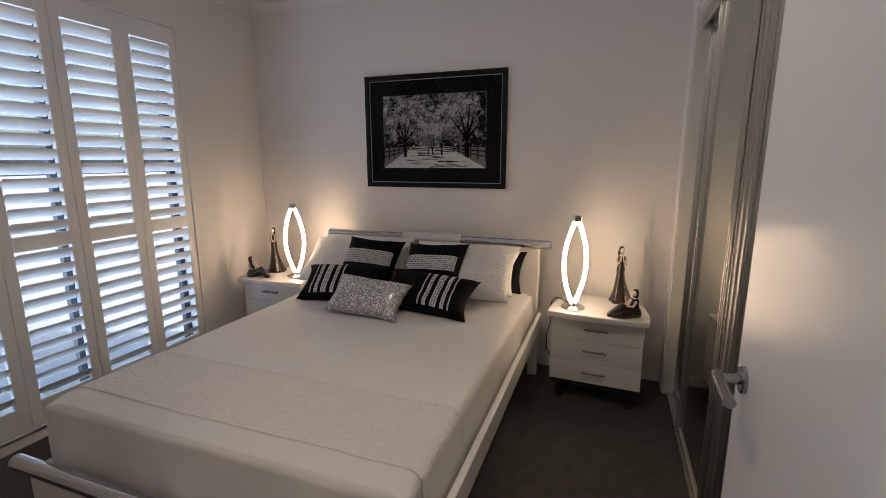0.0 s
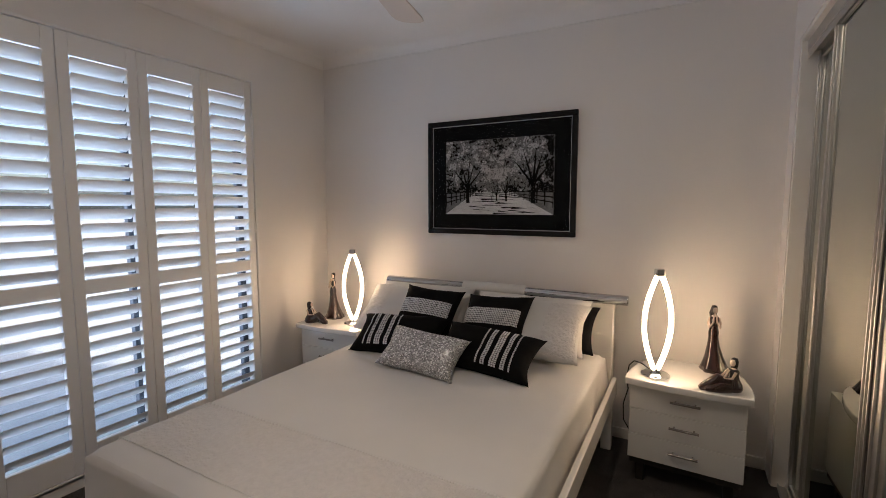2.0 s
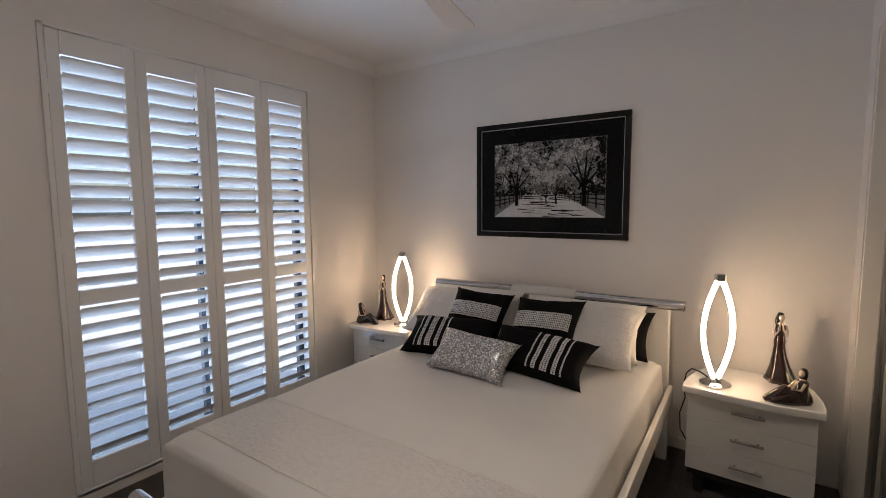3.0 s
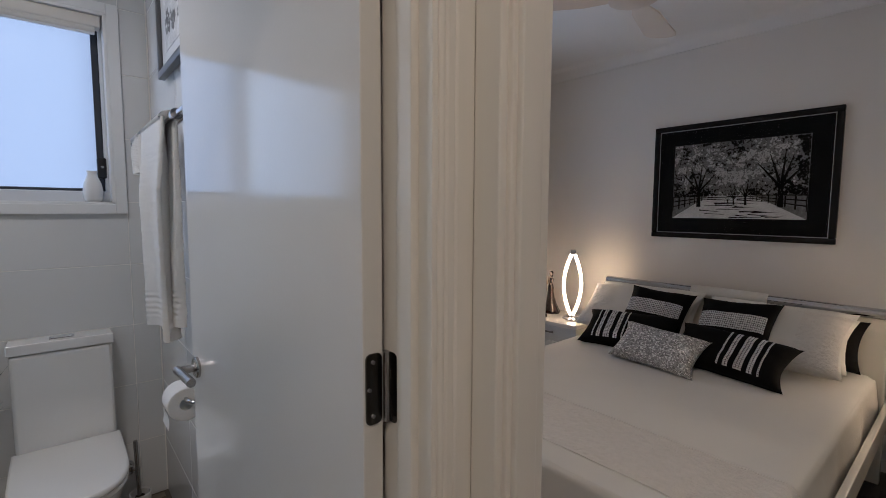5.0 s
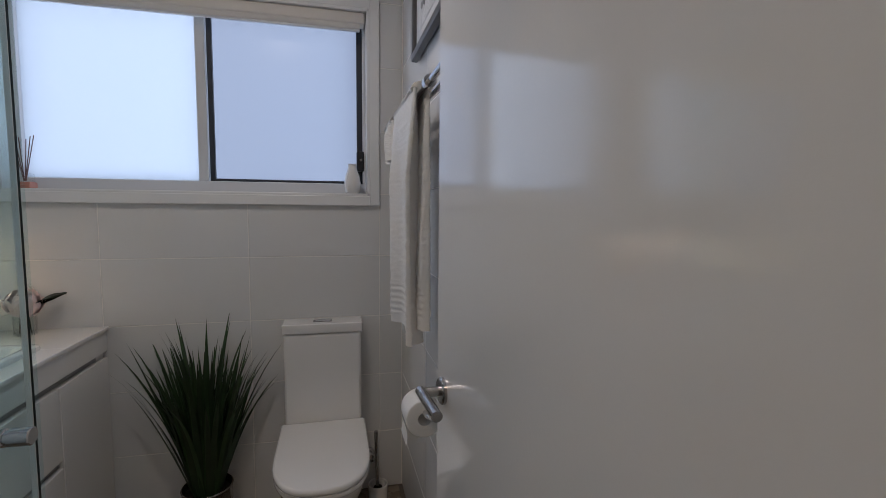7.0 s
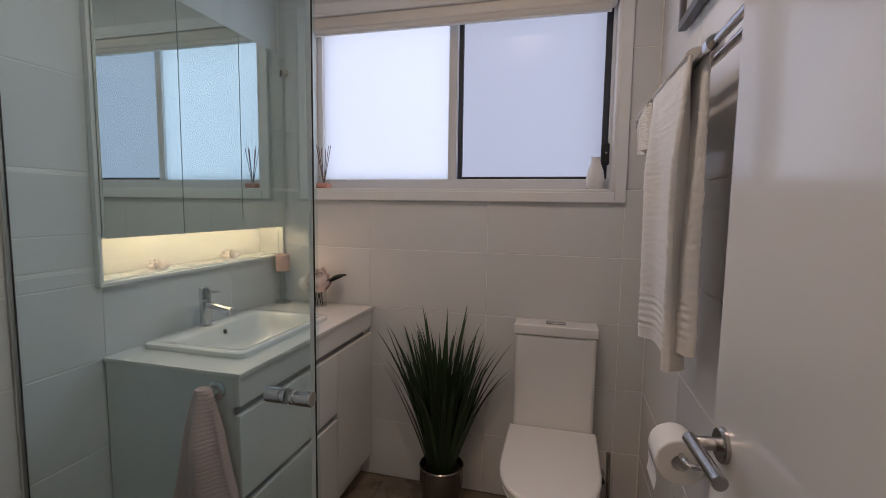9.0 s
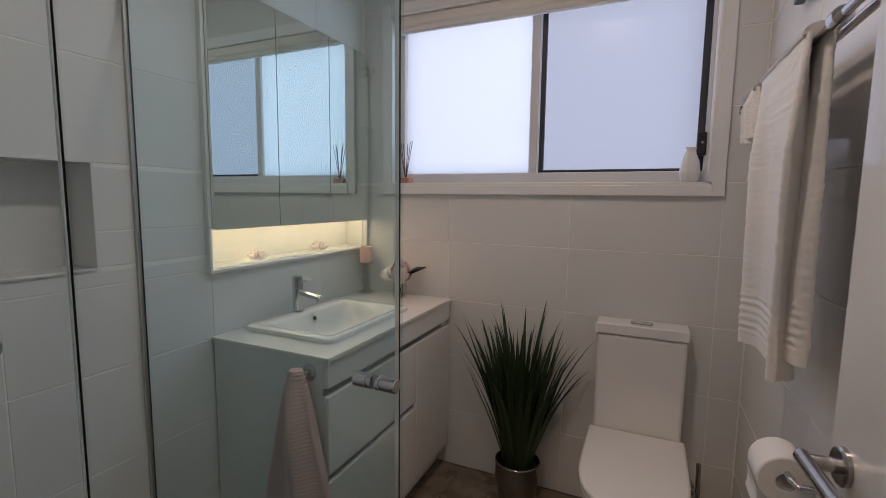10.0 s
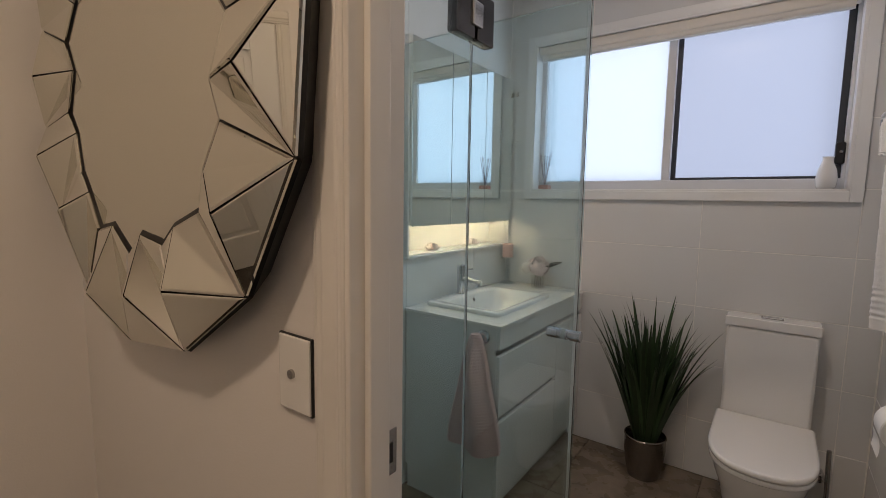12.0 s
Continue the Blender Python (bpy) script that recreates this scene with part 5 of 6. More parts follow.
part("diffuser", box(-0.47, 0.47, -0.006, 0.006, -0.004, 0.004, 0.001), LED_STRIP, strip_light, "glowing warm diffuser")
part("channel", box(-0.475, 0.475, -0.009, 0.009, 0.004, 0.008), ALU, strip_light)


def crystal(m):
    root = thing("crystal_ornament", "small pink crystal lotus ornament in the niche", "ornament", m, "niche ornaments")
    for layer, n, tilt, ln in ((0, 6, 20, 0.030), (1, 8, 48, 0.036), (2, 8, 72, 0.040)):
        for k in range(n):
            b = bmesh.new()
            vs = [b.verts.new(v) for v in ((0, 0, 0), (0.011, 0, ln * 0.55), (0, 0.004, ln * 0.5), (-0.011, 0, ln * 0.55), (0, -0.004, ln * 0.5), (0, 0, ln))]
            for f in ((0, 1, 2), (0, 2, 3), (0, 3, 4), (0, 4, 1), (5, 2, 1), (5, 3, 2), (5, 4, 3), (5, 1, 4)):
                b.faces.new([vs[i] for i in f])
            bmesh.ops.recalc_face_normals(b, faces=b.faces[:])
            part("petal", moved(b, pose(0, 0, 0.004 + 0.002 * (2 - layer), 0, 0, 360 * k / n + 20 * layer) @ pose(0, 0, 0, 0, tilt, 0)), CRYSTAL, root, smooth=0)
    return root


cr = crystal(pose(-2.135, -1.745, LED[2] + 0.006) @ Matrix.Scale(1.2, 4))
copy_thing(cr, pose(-2.53, -1.745, LED[2] + 0.006, 0, 0, 25) @ Matrix.Scale(1.05, 4))

# pink hand towel on a ring at the side of the vanity
ring_t = thing("towel_ring", "chrome towel hook on the side of the vanity", "towel hook", Matrix.Translation((-1.867, -1.255, 0.845)))
part("rose", lathe([(0, 0), (0.030, 0), (0.030, 0.006), (0.024, 0.010), (0.012, 0.012), (0.012, 0.032), (0, 0.034)], 28, m=pose(0, 0, 0, 0, 90, 0)), CHROME, ring_t)


def hung_towel(height, top_w, low_w, depth, folds, rib, drop=0.0, seed=1, n=56, mm=110, spread=1.0):
    """A towel gathered at the top and falling in folds: closed round cross-section."""
    def place(u, v):
        a = 2 * math.pi * u
        w = top_w + (low_w - top_w) * (v ** 0.75)
        d = depth * (0.45 + 0.55 * min(1, v * 3)) * spread
        wave = 1 + 0.48 * math.sin(a * folds + seed + v * 1.3) * min(1, v * 4) + 0.07 * noise.noise((a, v * 3, seed))
        x = d * math.sin(a) * wave
        y = w / 2 * math.cos(a) * (1 + 0.05 * math.sin(v * 7 + seed))
        z = -height * v + (0.03 * math.cos(a + 0.6) * v) - drop * math.cos(a) * v
        if rib:
            x += 0.0019 * math.sin(z * 2 * math.pi / rib) * math.sin(a)
            y += 0.0022 * math.sin(z * 2 * math.pi / rib) * math.cos(a)
        return Vector((x, y, z))
    b = surface(place, n, mm, wrap=True)
    bmesh.ops.holes_fill(b, edges=[e for e in b.edges if len(e.link_faces) == 1])
    bmesh.ops.recalc_face_normals(b, faces=b.faces[:])
    return b


solid("hand_towel", hung_towel(0.49, 0.040, 0.255, 0.046, 4, 0.0125, 0.03, 2), PINK, "dusty pink ribbed hand towel on the vanity hook", "towel", m=Matrix.Translation((-1.823, -1.270, 0.865)), smooth=70)

# toilet
wc = thing("toilet", "white close-coupled toilet with a soft square seat", "toilet", Matrix.Translation((-2.865, -0.258, 0)))
part("cistern", box(0.0, 0.112, -0.176, 0.176, 0.42, 0.853, 0.014, 3), CERAMIC, wc)
lid = part("cistern_lid", box(0.0, 0.118, -0.182, 0.182, 0.855, 0.900, 0.005, 3), CERAMIC, wc)
part("flush_button", box(0.042, 0.074, -0.037, 0.037, 0.900, 0.906, 0.003), CHROME, lid, "chrome dual flush button")
part("flush_button_plate", box(0.036, 0.080, -0.043, 0.043, 0.899, 0.902, 0.002), STEEL, lid)


def d_outline(back, front, half, n=22):
    """D shape: straight back, rounded front."""
    pts = [(back, -half), (back, half)]
    mid = back + (front - back) * 0.48
    for k in range(n + 1):
        a = math.pi / 2 - math.pi * k / n
        pts.append((mid + (front - mid) * abs(math.cos(a)) ** 0.75, half * math.copysign(abs(math.sin(a)) ** 0.8, math.sin(a))))
    return pts


part("seat_lid", prism(d_outline(0.115, 0.668, 0.190), 0.412, 0.438, 0.010, 3), CERAMIC, wc, "closed white seat lid", 45)
part("seat", prism(d_outline(0.117, 0.662, 0.188), 0.388, 0.409, 0.006, 2), CERAMIC, wc, "", 45)
bb = bmesh.new()
prev = None
for z, back, front, half in ((0.0, 0.0, 0.50, 0.125), (0.05, 0.0, 0.505, 0.125), (0.15, 0.0, 0.525, 0.135), (0.25, 0.0, 0.565, 0.155), (0.33, 0.0, 0.635, 0.174), (0.385, 0.0, 0.655, 0.181)):
    ringv = [bb.verts.new((x, y, z)) for x, y in d_outline(back, front, half)]
    if prev:
        for k in range(len(ringv)):
            j = (k + 1) % len(ringv)
            bb.faces.new((prev[k], prev[j], ringv[j], ringv[k]))
    prev = ringv
bb.faces.new(prev)
bmesh.ops.recalc_face_normals(bb, faces=bb.faces[:])
part("pan", bb, CERAMIC, wc, "", 50)
part("water_valve", lathe([(0, 0), (0.022, 0), (0.022, 0.015), (0.012, 0.018), (0.012, 0.05), (0.018, 0.052), (0.018, 0.075), (0, 0.078)], 18, m=Matrix.Translation((0.0, 0.222, 0.20)) @ pose(0, 0, 0, 0, 90, 0)), CHROME, wc)
brush = thing("toilet_brush", "white toilet brush pot with a steel handle", "toilet brush", Matrix.Translation((-2.715, -0.010, 0)))
part("pot", lathe([(0, 0), (0.040, 0), (0.044, 0.005), (0.047, 0.115), (0.044, 0.118), (0.041, 0.115), (0.038, 0.02), (0, 0.02)], 26), CERAMIC, brush)
part("handle", tube([(0, 0, 0.03), (-0.003, -0.008, 0.375)], 0.009, 12), STEEL, brush, "brushed steel handle")
part("brush_head", lathe([(0, 0.02), (0.03, 0.022), (0.034, 0.06), (0.02, 0.10), (0, 0.105)], 16), SOIL, brush)

# potted grass
plant = thing("potted_grass", "tall dark green artificial grass in a pewter pot", "plant", Matrix.Translation((-2.690, -0.750, 0)))
part("pot", lathe([(0, 0), (0.070, 0), (0.076, 0.004), (0.092, 0.08), (0.101, 0.15), (0.100, 0.205), (0.104, 0.222), (0.099, 0.226), (0.094, 0.205), (0.09, 0.19), (0, 0.19)], 36), POT, plant, "pewter metal pot", 40)
part("soil", lathe([(0, 0.205), (0.05, 0.203), (0.095, 0.196)], 20), SOIL, plant)
rl = random.Random(11)
shapes = []
for s in range(14):
    bend, length, width = (0.02 + 0.0105 * s if s < 12 else 0.42), rl.uniform(0.64, 0.80), rl.uniform(0.018, 0.025)

    def leafshape(u, v):
        w = width * (0.5 + 0.6 * math.sin(math.pi * min(1, 0.18 + v * 0.6))) * (1 - v ** 3) * (u - 0.5)
        ang = bend * 0.8 * v + bend * 0.6 * v ** 3
        r = length * v
        return Vector((r * math.sin(ang), w, r * math.cos(ang) + 0.35 * abs(w)))
    b = surface(leafshape, 2, 10)
    shapes.append(mesh_of("blade", b, LEAF, 70))
for k in range(170):
    s = rl.randrange(12) if k > 1 else 12 + k % 2
    a, q = rl.uniform(0, 360), rl.random()
    r = 0.06 * math.sqrt(q)
    ob = part("blade", shapes[s], LEAF, plant)
    sc = rl.uniform(0.72, 1.06) * (1 - 0.12 * q)
    ob.matrix_basis = pose(r * math.cos(radians(a)), r * math.sin(radians(a)), 0.195, rl.uniform(-5, 5), 18 * q * rl.uniform(0.6, 1.2), a + rl.uniform(-25, 25)) @ Matrix.Diagonal((1, 1, sc, 1))

# towel rail on the north wall
rail = thing("towel_rail", "double chrome towel rail on the tiled wall", "towel rail", Matrix.Translation((-2.2, 0.13, 1.757)))
for y, z in ((-0.090, 0.0), (-0.045, 0.012)):
    part("bar", lathe([(0, -0.58), (0.009, -0.58), (0.009, 0.68), (0, 0.68)], 16, m=Matrix.Translation((0, y, z)) @ pose(0, 0, 0, 0, 90, 0)), CHROME, rail)
for x in (-0.565, 0.665):
    part("bracket", box(x - 0.010, x + 0.010, -0.100, -0.008, -0.012, 0.020, 0.004), CHROME, rail)
    part("rose", lathe([(0, 0), (0.026, 0), (0.026, 0.008), (0, 0.010)], 22, m=Matrix.Translation((x, -0.006, 0.004)) @ pose(0, 0, 0, 90, 0, 0)), CHROME, rail)
part("joint", lathe([(0, -0.016), (0.017, -0.016), (0.0175, 0.0), (0.017, 0.016), (0, 0.016)], 22, m=Matrix.Translation((0.40, -0.090, 0)) @ pose(0, 0, 0, 0, 90, 0)), CHROME, rail)


def towel_fall(cx, w, y, t, length, seed, lean=0.0, bands=True, inward=0.0):
    """One hanging half of a folded towel: a thick soft sheet with rounded ends."""
    def place(u, v):
        a = 2 * math.pi * u
        c, d = math.cos(a), math.sin(a)
        width = w * (1 - 0.12 * v + 0.03 * math.sin(v * 5 + seed))
        x = cx + width / 2 * math.copysign(abs(c) ** 0.35, c) + lean * v
        thick = t * (0.75 + 0.45 * v) * (1 + 0.12 * noise.noise((c * 2, v * 4, seed)))
        if bands and 0.82 < v < 0.96:
            thick *= 1.03 + 0.12 * math.cos((v - 0.82) * 2 * math.pi / 0.028)
        yy = y + thick * math.copysign(abs(d) ** 0.7, d) + (0.017 * math.sin(c * 4 + seed) + 0.006 * math.sin(c * 9 + seed * 3)) * min(1, v * 3) - inward * v + 0.0022 * noise.noise((x * 70, v * 60, seed)) + 0.0012 * noise.noise((x * 160, v * 150, seed))
        z = 0.006 - length * v + 0.008 * noise.noise((c * 3, seed, 2)) * v
        return Vector((x, yy, z))
    b = surface(place, 64, 180, wrap=True)
    bmesh.ops.holes_fill(b, edges=[e for e in b.edges if len(e.link_faces) == 1])
    bmesh.ops.recalc_face_normals(b, faces=b.faces[:])
    return b


def draped_towel(name, x0, x1, front, back, label, seed, bands=True):
    cx, w = (x0 + x1) / 2, x1 - x0
    b = towel_fall(cx, w, -0.021, 0.0135, front, seed, 0.08, bands)
    merge(b, towel_fall(cx + 0.018, w * 0.99, 0.013, 0.0125, back, seed + 2, 0.07, bands, 0.012))
    fold = surface(lambda u, v: Vector((x0 + w * v, (0.030 if 0 < u < 1 else 0.028) * math.cos(math.pi * (1.15 - 1.3 * u)) - 0.003, 0.022 * math.sin(math.pi * (1.15 - 1.3 * u)) + 0.003)), 16, 20)
    bmesh.ops.solidify(fold, geom=fold.faces[:], thickness=0.012)
    merge(b, fold)
    return solid(name, b, TERRY, label, "towel", m=Matrix.Translation((0, 0.040, 1.757)), smooth=70)


draped_towel("bath_towel", -2.285, -1.885, 0.715, 0.67, "white terry bath towel folded over the rail", 1)
draped_towel("face_towel", -2.57, -2.365, 0.155, 0.13, "small white face towel over the rail", 3, False)

roll_h = thing("toilet_roll_holder", "chrome toilet roll holder with a part-used roll", "toilet roll holder", Matrix.Translation((-1.90, 0.13, 0.835)))
part("rose", lathe([(0, 0), (0.024, 0), (0.024, 0.008), (0, 0.010)], 22, m=Matrix.Translation((0.09, -0.006, 0.01)) @ pose(0, 0, 0, 90, 0, 0)), CHROME, roll_h)
part("arm", tube([(0.09, -0.01, 0.01), (0.09, -0.075, 0.01), (0.07, -0.085, 0.01), (-0.075, -0.085, 0.01)], 0.007, 12), CHROME, roll_h)
solid("toilet_roll", lathe([(0.020, -0.05), (0.052, -0.05), (0.055, -0.047), (0.055, 0.047), (0.052, 0.05), (0.020, 0.05), (0.020, -0.05)], 36), PAPER, "white toilet roll on its holder", "toilet roll", m=Matrix.Translation((-1.905, 0.045, 0.825)) @ pose(0, 0, 0, 0, 90, 0), smooth=40)
solid("toilet_roll_sheet", surface(lambda u, v: Vector(((u - 0.5) * 0.1, -0.055 + 0.004 * math.sin(v * 3), -0.02 - 0.055 * v)), 6, 8), PAPER, "loose end of the toilet paper hanging down", "toilet paper", m=Matrix.Translation((-1.905, 0.045, 0.825)), smooth=60)

# small framed print above the towels
bp = thing("framed_print", "small grey framed floral print on the tiles", "picture", Matrix.Translation((-2.06, 0.128, 2.21)))
part("frame", frame_bars(0.74, 0.42, 0.030, -0.030, -0.004, 0.004), GREY_FRAME, bp)
part("mount", box(-0.345, 0.345, -0.014, -0.005, -0.185, 0.185), material("pale_mount", (0.60, 0.60, 0.60), 0.7, patch=0.05, grain=0.05), bp, "pale paper mount", 0)
pr = part("print", box(-0.27, 0.27, -0.0155, -0.0142, -0.125, 0.125), PALE, bp, "grey floral print", 0)
for k in range(16):
    bl = bmesh.new()
    cx, cz, rr = -0.22 + 0.44 * ((k * 0.618) % 1), rnd.uniform(-0.07, 0.08), rnd.uniform(0.016, 0.032)
    for q in range(5):
        disc(bl, cx + 0.7 * rr * math.cos(q * 1.257), cz + 0.7 * rr * math.sin(q * 1.257), rr * 0.55, -0.0157 - 0.0001 * (q + k % 5))
    part("flower", bl, (MID, PRINT)[k % 2], pr, smooth=0)

# shower screen
screen = thing("shower_screen", "frameless glass shower screen with chrome hinges and knob", "shower screen", Matrix.Translation((-1.608, -0.766, 0)))
for nm, args in (("door_glass", (0.0118, 0.641, -0.005, 0.005, 0.012, 2.025)), ("fixed_glass", (0.646, 0.880, -0.005, 0.005, 0.004, 2.025)), ("return_glass", (-0.010, 0.0, -0.930, 0.005, 0.004, 2.025))):
    g = part(nm, box(*args, 0.0008, 1), GLASS, screen, "clear toughened glass", 0)
    g.visible_shadow = False
# bright strip added as the highlight beside the dark door edge
part("door_edge_seal", box(0.0098, 0.0116, -0.0048, 0.0048, 0.012, 2.02, 0.0004), EDGE_GLINT, screen, "bright strip standing for the glass edge highlight")
part("edge_line", box(0.003, 0.0096, -0.0048, 0.0048, 0.012, 2.02), EDGE, screen, "dark green glass edge")
# thin chrome line added as the highlight at the hinge side
part("hinge_strip", box(0.6446, 0.6458, -0.002, 0.002, 0.012, 2.02), CHROME, screen)
part("hinge_edge", box(0.642, 0.6445, -0.002, 0.002, 0.012, 2.02, 0.0005), EDGE, screen, "dark green glass edge")
part("wall_channel", box(-0.012, 0.001, -0.934, -0.922, 0.0, 2.03, 0.002), ALU, screen, "aluminium wall channel")
part("channel_gasket", box(-0.0125, -0.0085, -0.922, -0.9195, 0.0, 2.03, 0.001), BLACK, screen)
part("top_edge", box(-0.0102, 0.0002, -0.915, 0.0, 2.0252, 2.0268), ALU, screen)
part("top_edge", box(0.010, 0.880, -0.0052, 0.0052, 2.0252, 2.0268), ALU, screen)
for z in (0.28, 1.77):
    hgs = part("hinge", box(0.580, 0.640, -0.012, 0.012, z - 0.045, z + 0.045, 0.004), CHROME_REFLECTING_DARK, screen, "square chrome glass hinge")
    part("hinge_leaf", box(0.648, 0.708, -0.012, 0.012, z - 0.045, z + 0.045, 0.004), CHROME_REFLECTING_DARK, hgs)
    part("hinge_knuckle", box(0.628, 0.662, -0.017, 0.017, z - 0.022, z + 0.022, 0.003), CHROME, hgs)
kb = Matrix.Translation((0.099, 0, 1.032))
part("knob", lathe([(0, 0.006), (0.016, 0.006), (0.016, 0.012), (0.013, 0.014), (0.013, 0.018), (0.016, 0.020), (0.016, 0.050), (0.014, 0.052), (0, 0.052)], 24, m=kb @ pose(0, 0, 0, -90, 0, 0)), CHROME, screen, "chrome cylinder knob")
part("knob", lathe([(0, 0.006), (0.016, 0.006), (0.016, 0.012), (0.013, 0.014), (0.013, 0.018), (0.016, 0.020), (0.016, 0.050), (0.014, 0.052), (0, 0.052)], 24, m=kb @ pose(0, 0, 0, 90, 0, 0)), CHROME, screen, "chrome cylinder knob")
mix = thing("shower_mixer", "chrome shower mixer tap on the tiled wall", "shower mixer", Matrix.Translation((-1.222, -1.70, 1.055)))
part("plate", lathe([(0, 0), (0.040, 0), (0.042, 0.004), (0.038, 0.008), (0, 0.009)], 30, m=pose(0, 0, 0, -90, 0, 0)), CHROME, mix)
part("body", lathe([(0, 0.005), (0.031, 0.005), (0.031, 0.050), (0.028, 0.054), (0, 0.054)], 30, m=pose(0, 0, 0, -90, 0, 0)), CHROME, mix)
part("lever", tube([(0, 0.040, 0.028), (0, 0.044, 0.075)], 0.0048, 10), CHROME, mix)
b = box(NICHE[0] - 0.001, NICHE[0] + 0.006, -1.82, -1.694, NICHE[2], NICHE[3], 0.001)
box(NICHE[1] - 0.006, NICHE[1] + 0.001, -1.82, -1.694, NICHE[2], NICHE[3], 0.001, bm=b)
box(NICHE[0], NICHE[1], -1.82, -1.694, NICHE[2] - 0.006, NICHE[2] + 0.001, 0.001, bm=b)
box(NICHE[0], NICHE[1], -1.82, -1.694, NICHE[3] - 0.001, NICHE[3] + 0.006, 0.001, bm=b)
box(NICHE[0], NICHE[1], -1.8218, -1.812, NICHE[2], NICHE[3], bm=b)
structure("trim_shower_niche", b, TILE, "tiled recessed shelf in the shower wall", "niche", 35)

# hall: faceted mirror, light switch
FACET = material("bevelled_mirror", (0.74, 0.73, 0.66), 0.02, 1.0)
MIRROR_BACK = material("mirror_back", (0.008, 0.008, 0.008), 0.35, patch=0.1)
mir = thing("wall_mirror", "large round wall mirror with a jewel-cut mirrored border", "mirror", Matrix.Translation((-0.625, -1.245, 1.645)))
N = 14
def around(r, k, x):
    a = radians(-19.3 - 360 / N * k)
    return Vector((x, r * math.cos(a), r * math.sin(a)))
b = bmesh.new()
ra = [[b.verts.new(around(r, k, x)) for k in range(N)] for r, x in ((0.472, 0.0), (0.514, 0.050), (0.508, 0.057))]
for r0, r1 in zip(ra, ra[1:]):
    for k in range(N):
        b.faces.new((r0[k], r0[(k + 1) % N], r1[(k + 1) % N], r1[k]))
b.faces.new(ra[-1])
b.faces.new(ra[0][::-1])
bmesh.ops.recalc_face_normals(b, faces=b.faces[:])
part("backing", b, MIRROR_BACK, mir, "black mirror backing", 0)
def slab(name, pts, thick=0.004, bevel=0.93):
    b = bmesh.new()
    c = sum(pts, Vector()) / len(pts)
    up = [b.verts.new(p) for p in pts]
    bev = [b.verts.new(c + (p - c) * bevel + Vector((0.0025, 0, 0))) for p in pts]
    low = [b.verts.new(p - Vector((thick, 0, 0))) for p in pts]
    b.faces.new(bev)
    for k in range(len(pts)):
        j = (k + 1) % len(pts)
        b.faces.new((up[k], up[j], bev[j], bev[k]))
        b.faces.new((low[k], low[j], up[j], up[k]))
    bmesh.ops.recalc_face_normals(b, faces=b.faces[:])
    part(name, b, FACET, mir, smooth=0)
def shrink(pts, g=0.0035):
    c = sum(pts, Vector()) / len(pts)
    return [p + (c - p).normalized() * g for p in pts]
R_OUT = 0.512
# zigzag inner edge: a corner V under every outer corner and a corner I between them; every outer side carries a raised peak
corner = [around(0.330 + 0.012 * math.sin(2.1 * k), k, 0.062) for k in range(N)]
between = [around(0.303 + 0.014 * math.sin(1.7 * k + 1), k + 0.62, 0.062) for k in range(N)]
peaks = [around(0.415 + 0.03 * math.sin(2.6 * k + 0.5), k + 0.58 + 0.10 * math.sin(1.9 * k), 0.104) for k in range(N)]
slab("centre_mirror", [p * 0.982 + Vector((0.001 - p.x * 0.10, 0, 0)) for k in range(N) for p in (corner[k], between[k])], bevel=0.985)
for k in range(N):
    j = (k + 1) % N
    o0, o1 = around(R_OUT, k, 0.060), around(R_OUT, k + 1, 0.060)
    slab("facet", shrink([o0, o1, peaks[k]], 0.0027))
    slab("facet", shrink([o0, peaks[k], between[k], corner[k]], 0.0027))
    slab("facet", shrink([o1, corner[j], between[k], peaks[k]], 0.0027))
sw = thing("light_switch", "white wall switch plate with one round button", "light switch", Matrix.Translation((-0.625, -0.847, 1.162)))
part("plate", box(0.0, 0.008, -0.037, 0.037, -0.058, 0.058, 0.002), GLOSSY_WHITE, sw)
part("plate_edge", box(0.0, 0.005, -0.039, 0.039, -0.060, 0.060, 0.001), BLACK, sw)
part("button", lathe([(0, 0), (0.0075, 0), (0.007, 0.004), (0, 0.005)], 18, m=Matrix.Translation((0.008, -0.004, 0.0)) @ pose(0, 0, 0, 0, 90, 0)), STEEL, sw)

# panelled white door that the mirror's facets reflect, across the hall
hall_door = thing("door_3", "white painted panelled door closed across the hall", "door", Matrix.Translation((1.3, -1.03, 0.008)))
hall_door["kind"] = "structure"
part("leaf", box(-0.006, -0.002, -0.40, 0.40, 0, 2.04), WHITE_TRIM, hall_door)
for y0, y1 in ((-0.40, -0.285), (-0.055, 0.055), (0.285, 0.40)):
    part("stile", box(-0.022, -0.006, y0, y1, 0, 2.04, 0.003), WHITE_TRIM, hall_door)
for y0, y1 in ((-0.285, -0.055), (0.055, 0.285)):
    for z0, z1 in ((0, 0.22), (0.86, 1.02), (1.92, 2.04)):
        part("rail", box(-0.022, -0.006, y0, y1, z0, z1, 0.003), WHITE_TRIM, hall_door)
    for z0, z1 in ((0.22, 0.86), (1.02, 1.92)):
        part("panel", box(-0.016, -0.0065, y0 + 0.03, y1 - 0.03, z0 + 0.03, z1 - 0.03, 0.006), WHITE_TRIM, hall_door)
lever_handle(hall_door, Matrix.Translation((-0.022, 0.345, 1.04)) @ Matrix(((0, 0, -1, 0), (-1, 0, 0, 0), (0, 1, 0, 0), (0, 0, 0, 1))), 1)
architrave("trim_hall_architrave", "y", -1.435, -0.625, 1.3, -1, 2.055)

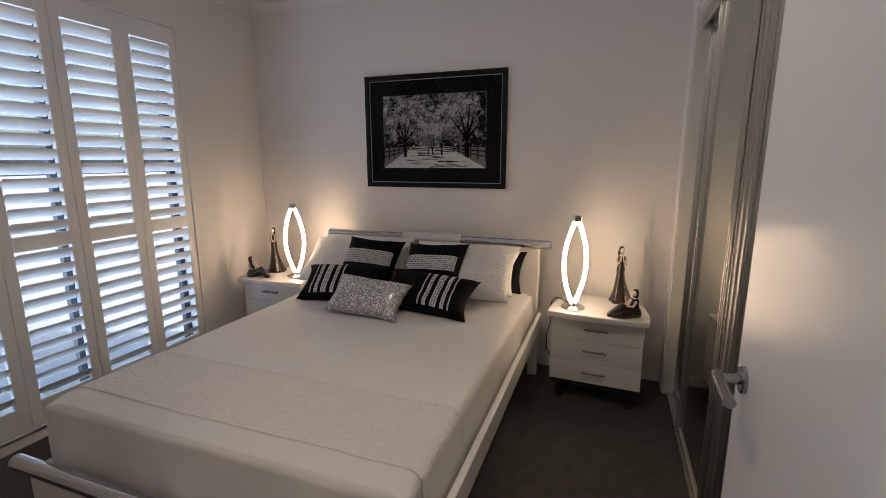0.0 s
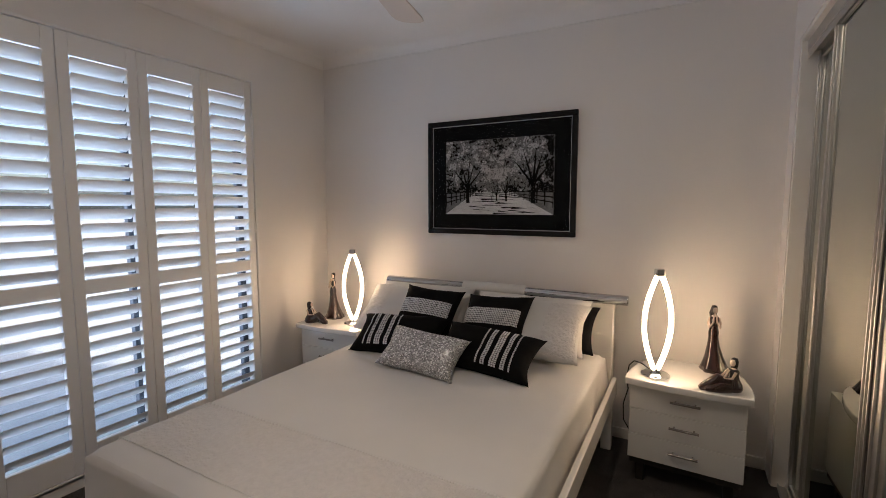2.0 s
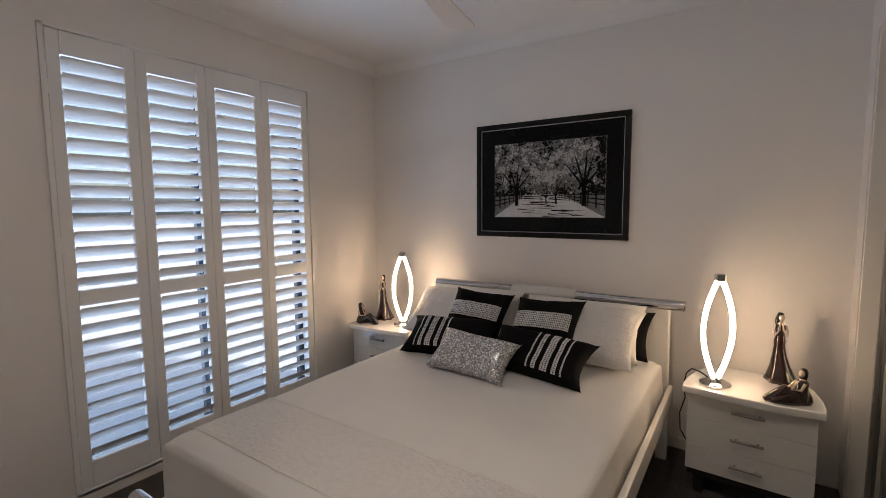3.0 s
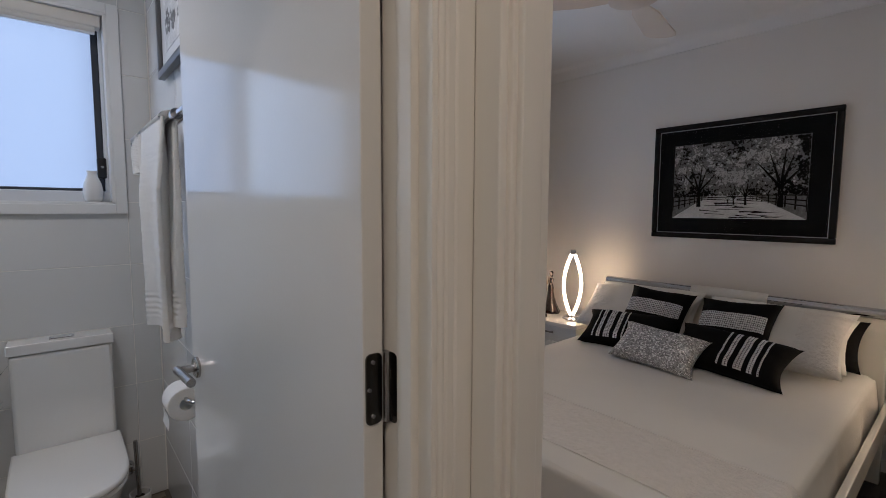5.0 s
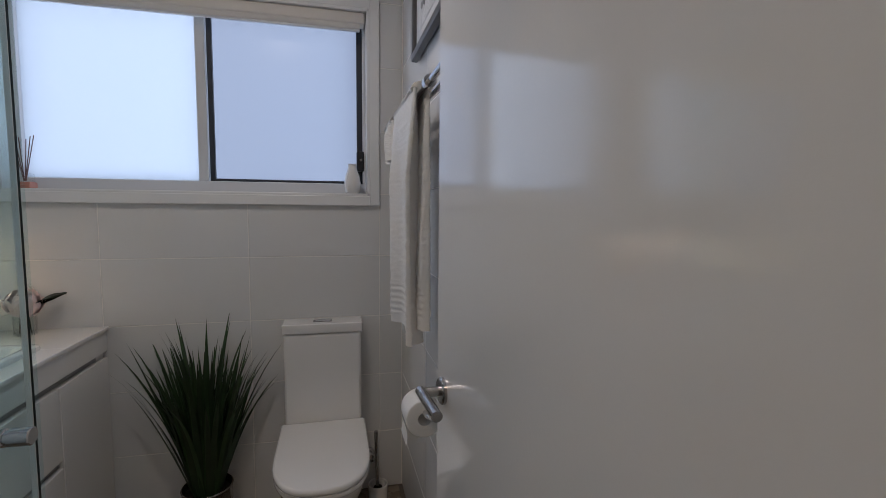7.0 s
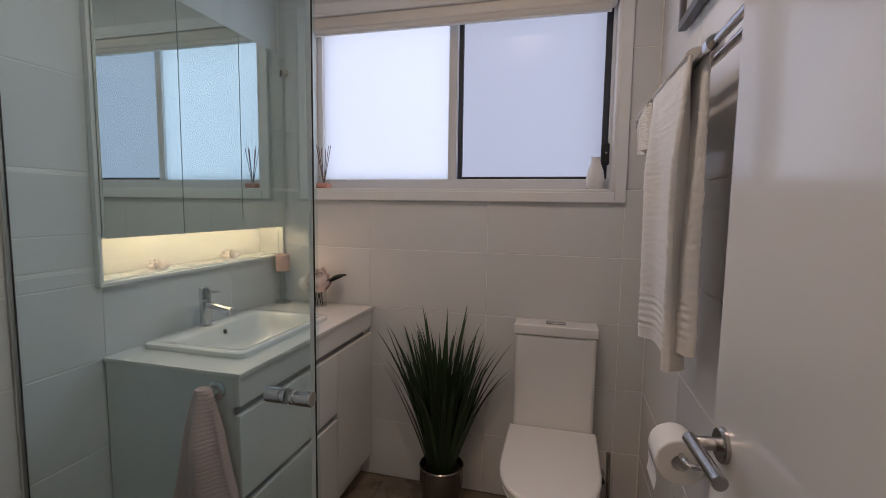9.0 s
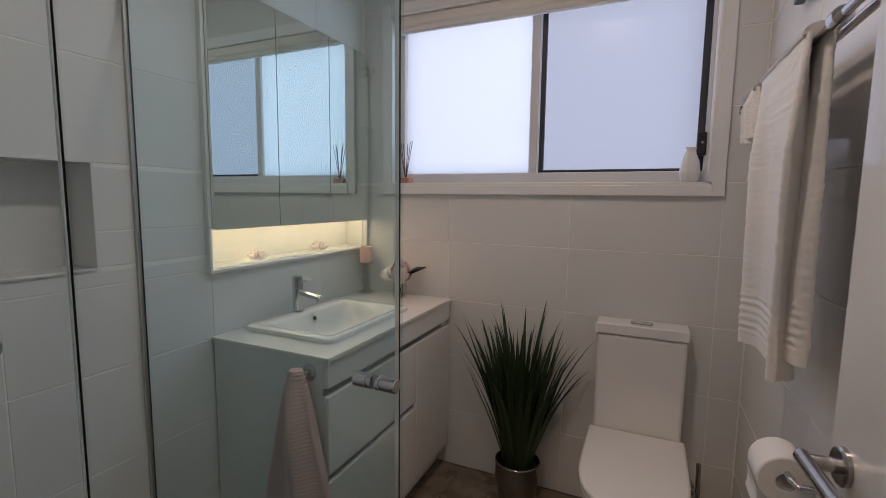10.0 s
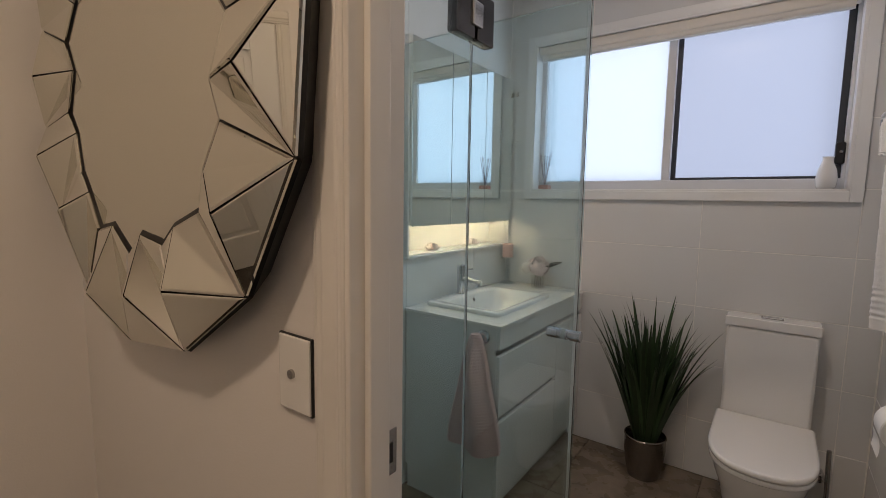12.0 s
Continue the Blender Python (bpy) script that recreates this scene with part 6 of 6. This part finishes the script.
# recessed downlight trims, all out of view; the bedroom one is assumed
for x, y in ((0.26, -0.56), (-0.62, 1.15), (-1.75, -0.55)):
    dl = thing("downlight", "white recessed ceiling downlight placed out of view", "downlight", Matrix.Translation((x, y, CEILING)), "ceiling downlights")
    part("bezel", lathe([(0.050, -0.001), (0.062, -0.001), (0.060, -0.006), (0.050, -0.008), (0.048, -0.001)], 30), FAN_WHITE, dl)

# ---- ground outside ----
structure("ground", box(-60, -3.08, -60, 60, -0.35, -0.15), material("concrete_path", (0.52, 0.51, 0.49), 0.85, grain=0.05, grain_scale=40, patch=0.12, patch_scale=0.6), "pale concrete ground outside the windows", "ground")

# ---- tiles, the pieces of walls and floor ----
TILE_MESHES = {}


def tile(parent, mat, axis, u0, u1, z0, z1, face, out, bow=0.0):
    """One tile on a wall: axis 'x' runs along x, 'y' along y, 'z' is a floor tile (z0, z1 are its y)."""
    w, h = u1 - u0 - 0.0034, z1 - z0 - 0.0034
    if w < 0.01 or h < 0.01:
        return
    key = (mat.name, axis, out, round(w, 3), round(h, 3))
    if key not in TILE_MESHES:
        t = 0.008
        if axis == "y":
            b = box(-t / 2, t / 2, -w / 2, w / 2, -h / 2, h / 2, 0.0012, 1)
        elif axis == "x":
            b = box(-w / 2, w / 2, -t / 2, t / 2, -h / 2, h / 2, 0.0012, 1)
        else:
            b = box(-w / 2, w / 2, -h / 2, h / 2, -t / 2, t / 2, 0.0012, 1)
        TILE_MESHES[key] = mesh_of("tile", b, mat, 30)
    ob = new("tile", TILE_MESHES[key])
    u, z = (u0 + u1) / 2, (z0 + z1) / 2
    ob.location = {"y": (face, u, z), "x": (u, face, z), "z": (u, z, face)}[axis]
    ob.parent = parent


def tiled_wall(parent, axis, lo, hi, joint, face, out, holes=()):
    cols = [lo] + [joint + 0.603 * k for k in range(-8, 9) if lo + 0.01 < joint + 0.603 * k < hi - 0.01] + [hi]
    rows = [0.3 * k for k in range(10)]
    rows[-1] = CEILING
    for u0, u1 in zip(cols, cols[1:]):
        for z0, z1 in zip(rows, rows[1:]):
            rects = [(u0, u1, z0, z1)]
            for a0, a1, c0, c1 in holes:
                out_rects = []
                for r0, r1, s0, s1 in rects:
                    if r1 <= a0 or r0 >= a1 or s1 <= c0 or s0 >= c1:
                        out_rects.append((r0, r1, s0, s1))
                        continue
                    if s0 < c0:
                        out_rects.append((r0, r1, s0, c0))
                    if s1 > c1:
                        out_rects.append((r0, r1, c1, s1))
                    m0, m1 = max(s0, c0), min(s1, c1)
                    if r0 < a0:
                        out_rects.append((r0, a0, m0, m1))
                    if r1 > a1:
                        out_rects.append((a1, r1, m0, m1))
                rects = out_rects
            for r in rects:
                tile(parent, TILE, axis, *r, face, out)


tiled_wall(WALL_BW, "y", -1.698, 0.127, -1.190, -2.8745, 1, [(BWIN[0] - 0.002, BWIN[1] + 0.002, BWIN[2] - 0.002, BWIN[3] + 0.002)])
tiled_wall(WALL_BS, "x", -2.866, -0.728, -1.270, -1.7045, 1, [(NICHE[0], NICHE[1], NICHE[2], NICHE[3]), (LED[0], LED[1], LED[2], LED[3])])
tiled_wall(WALL_BN, "x", -2.866, -0.82, -2.27, 0.1335, -1)
tiled_wall(WALL_BE, "y", -1.698, -0.80, -1.10, -0.7245, -1)
ys = [-1.698 + 0.603 * k for k in range(4)]
xs = [-2.866 + 0.603 * k for k in range(5)]
for a0, a1 in zip(xs, xs[1:]):
    for c0, c1 in zip(ys, ys[1:]):
        tile(FLOOR_BATH, FLOOR_TILE, "z", a0, min(a1, -0.63), c0, min(c1, 0.125), -0.004, 1)
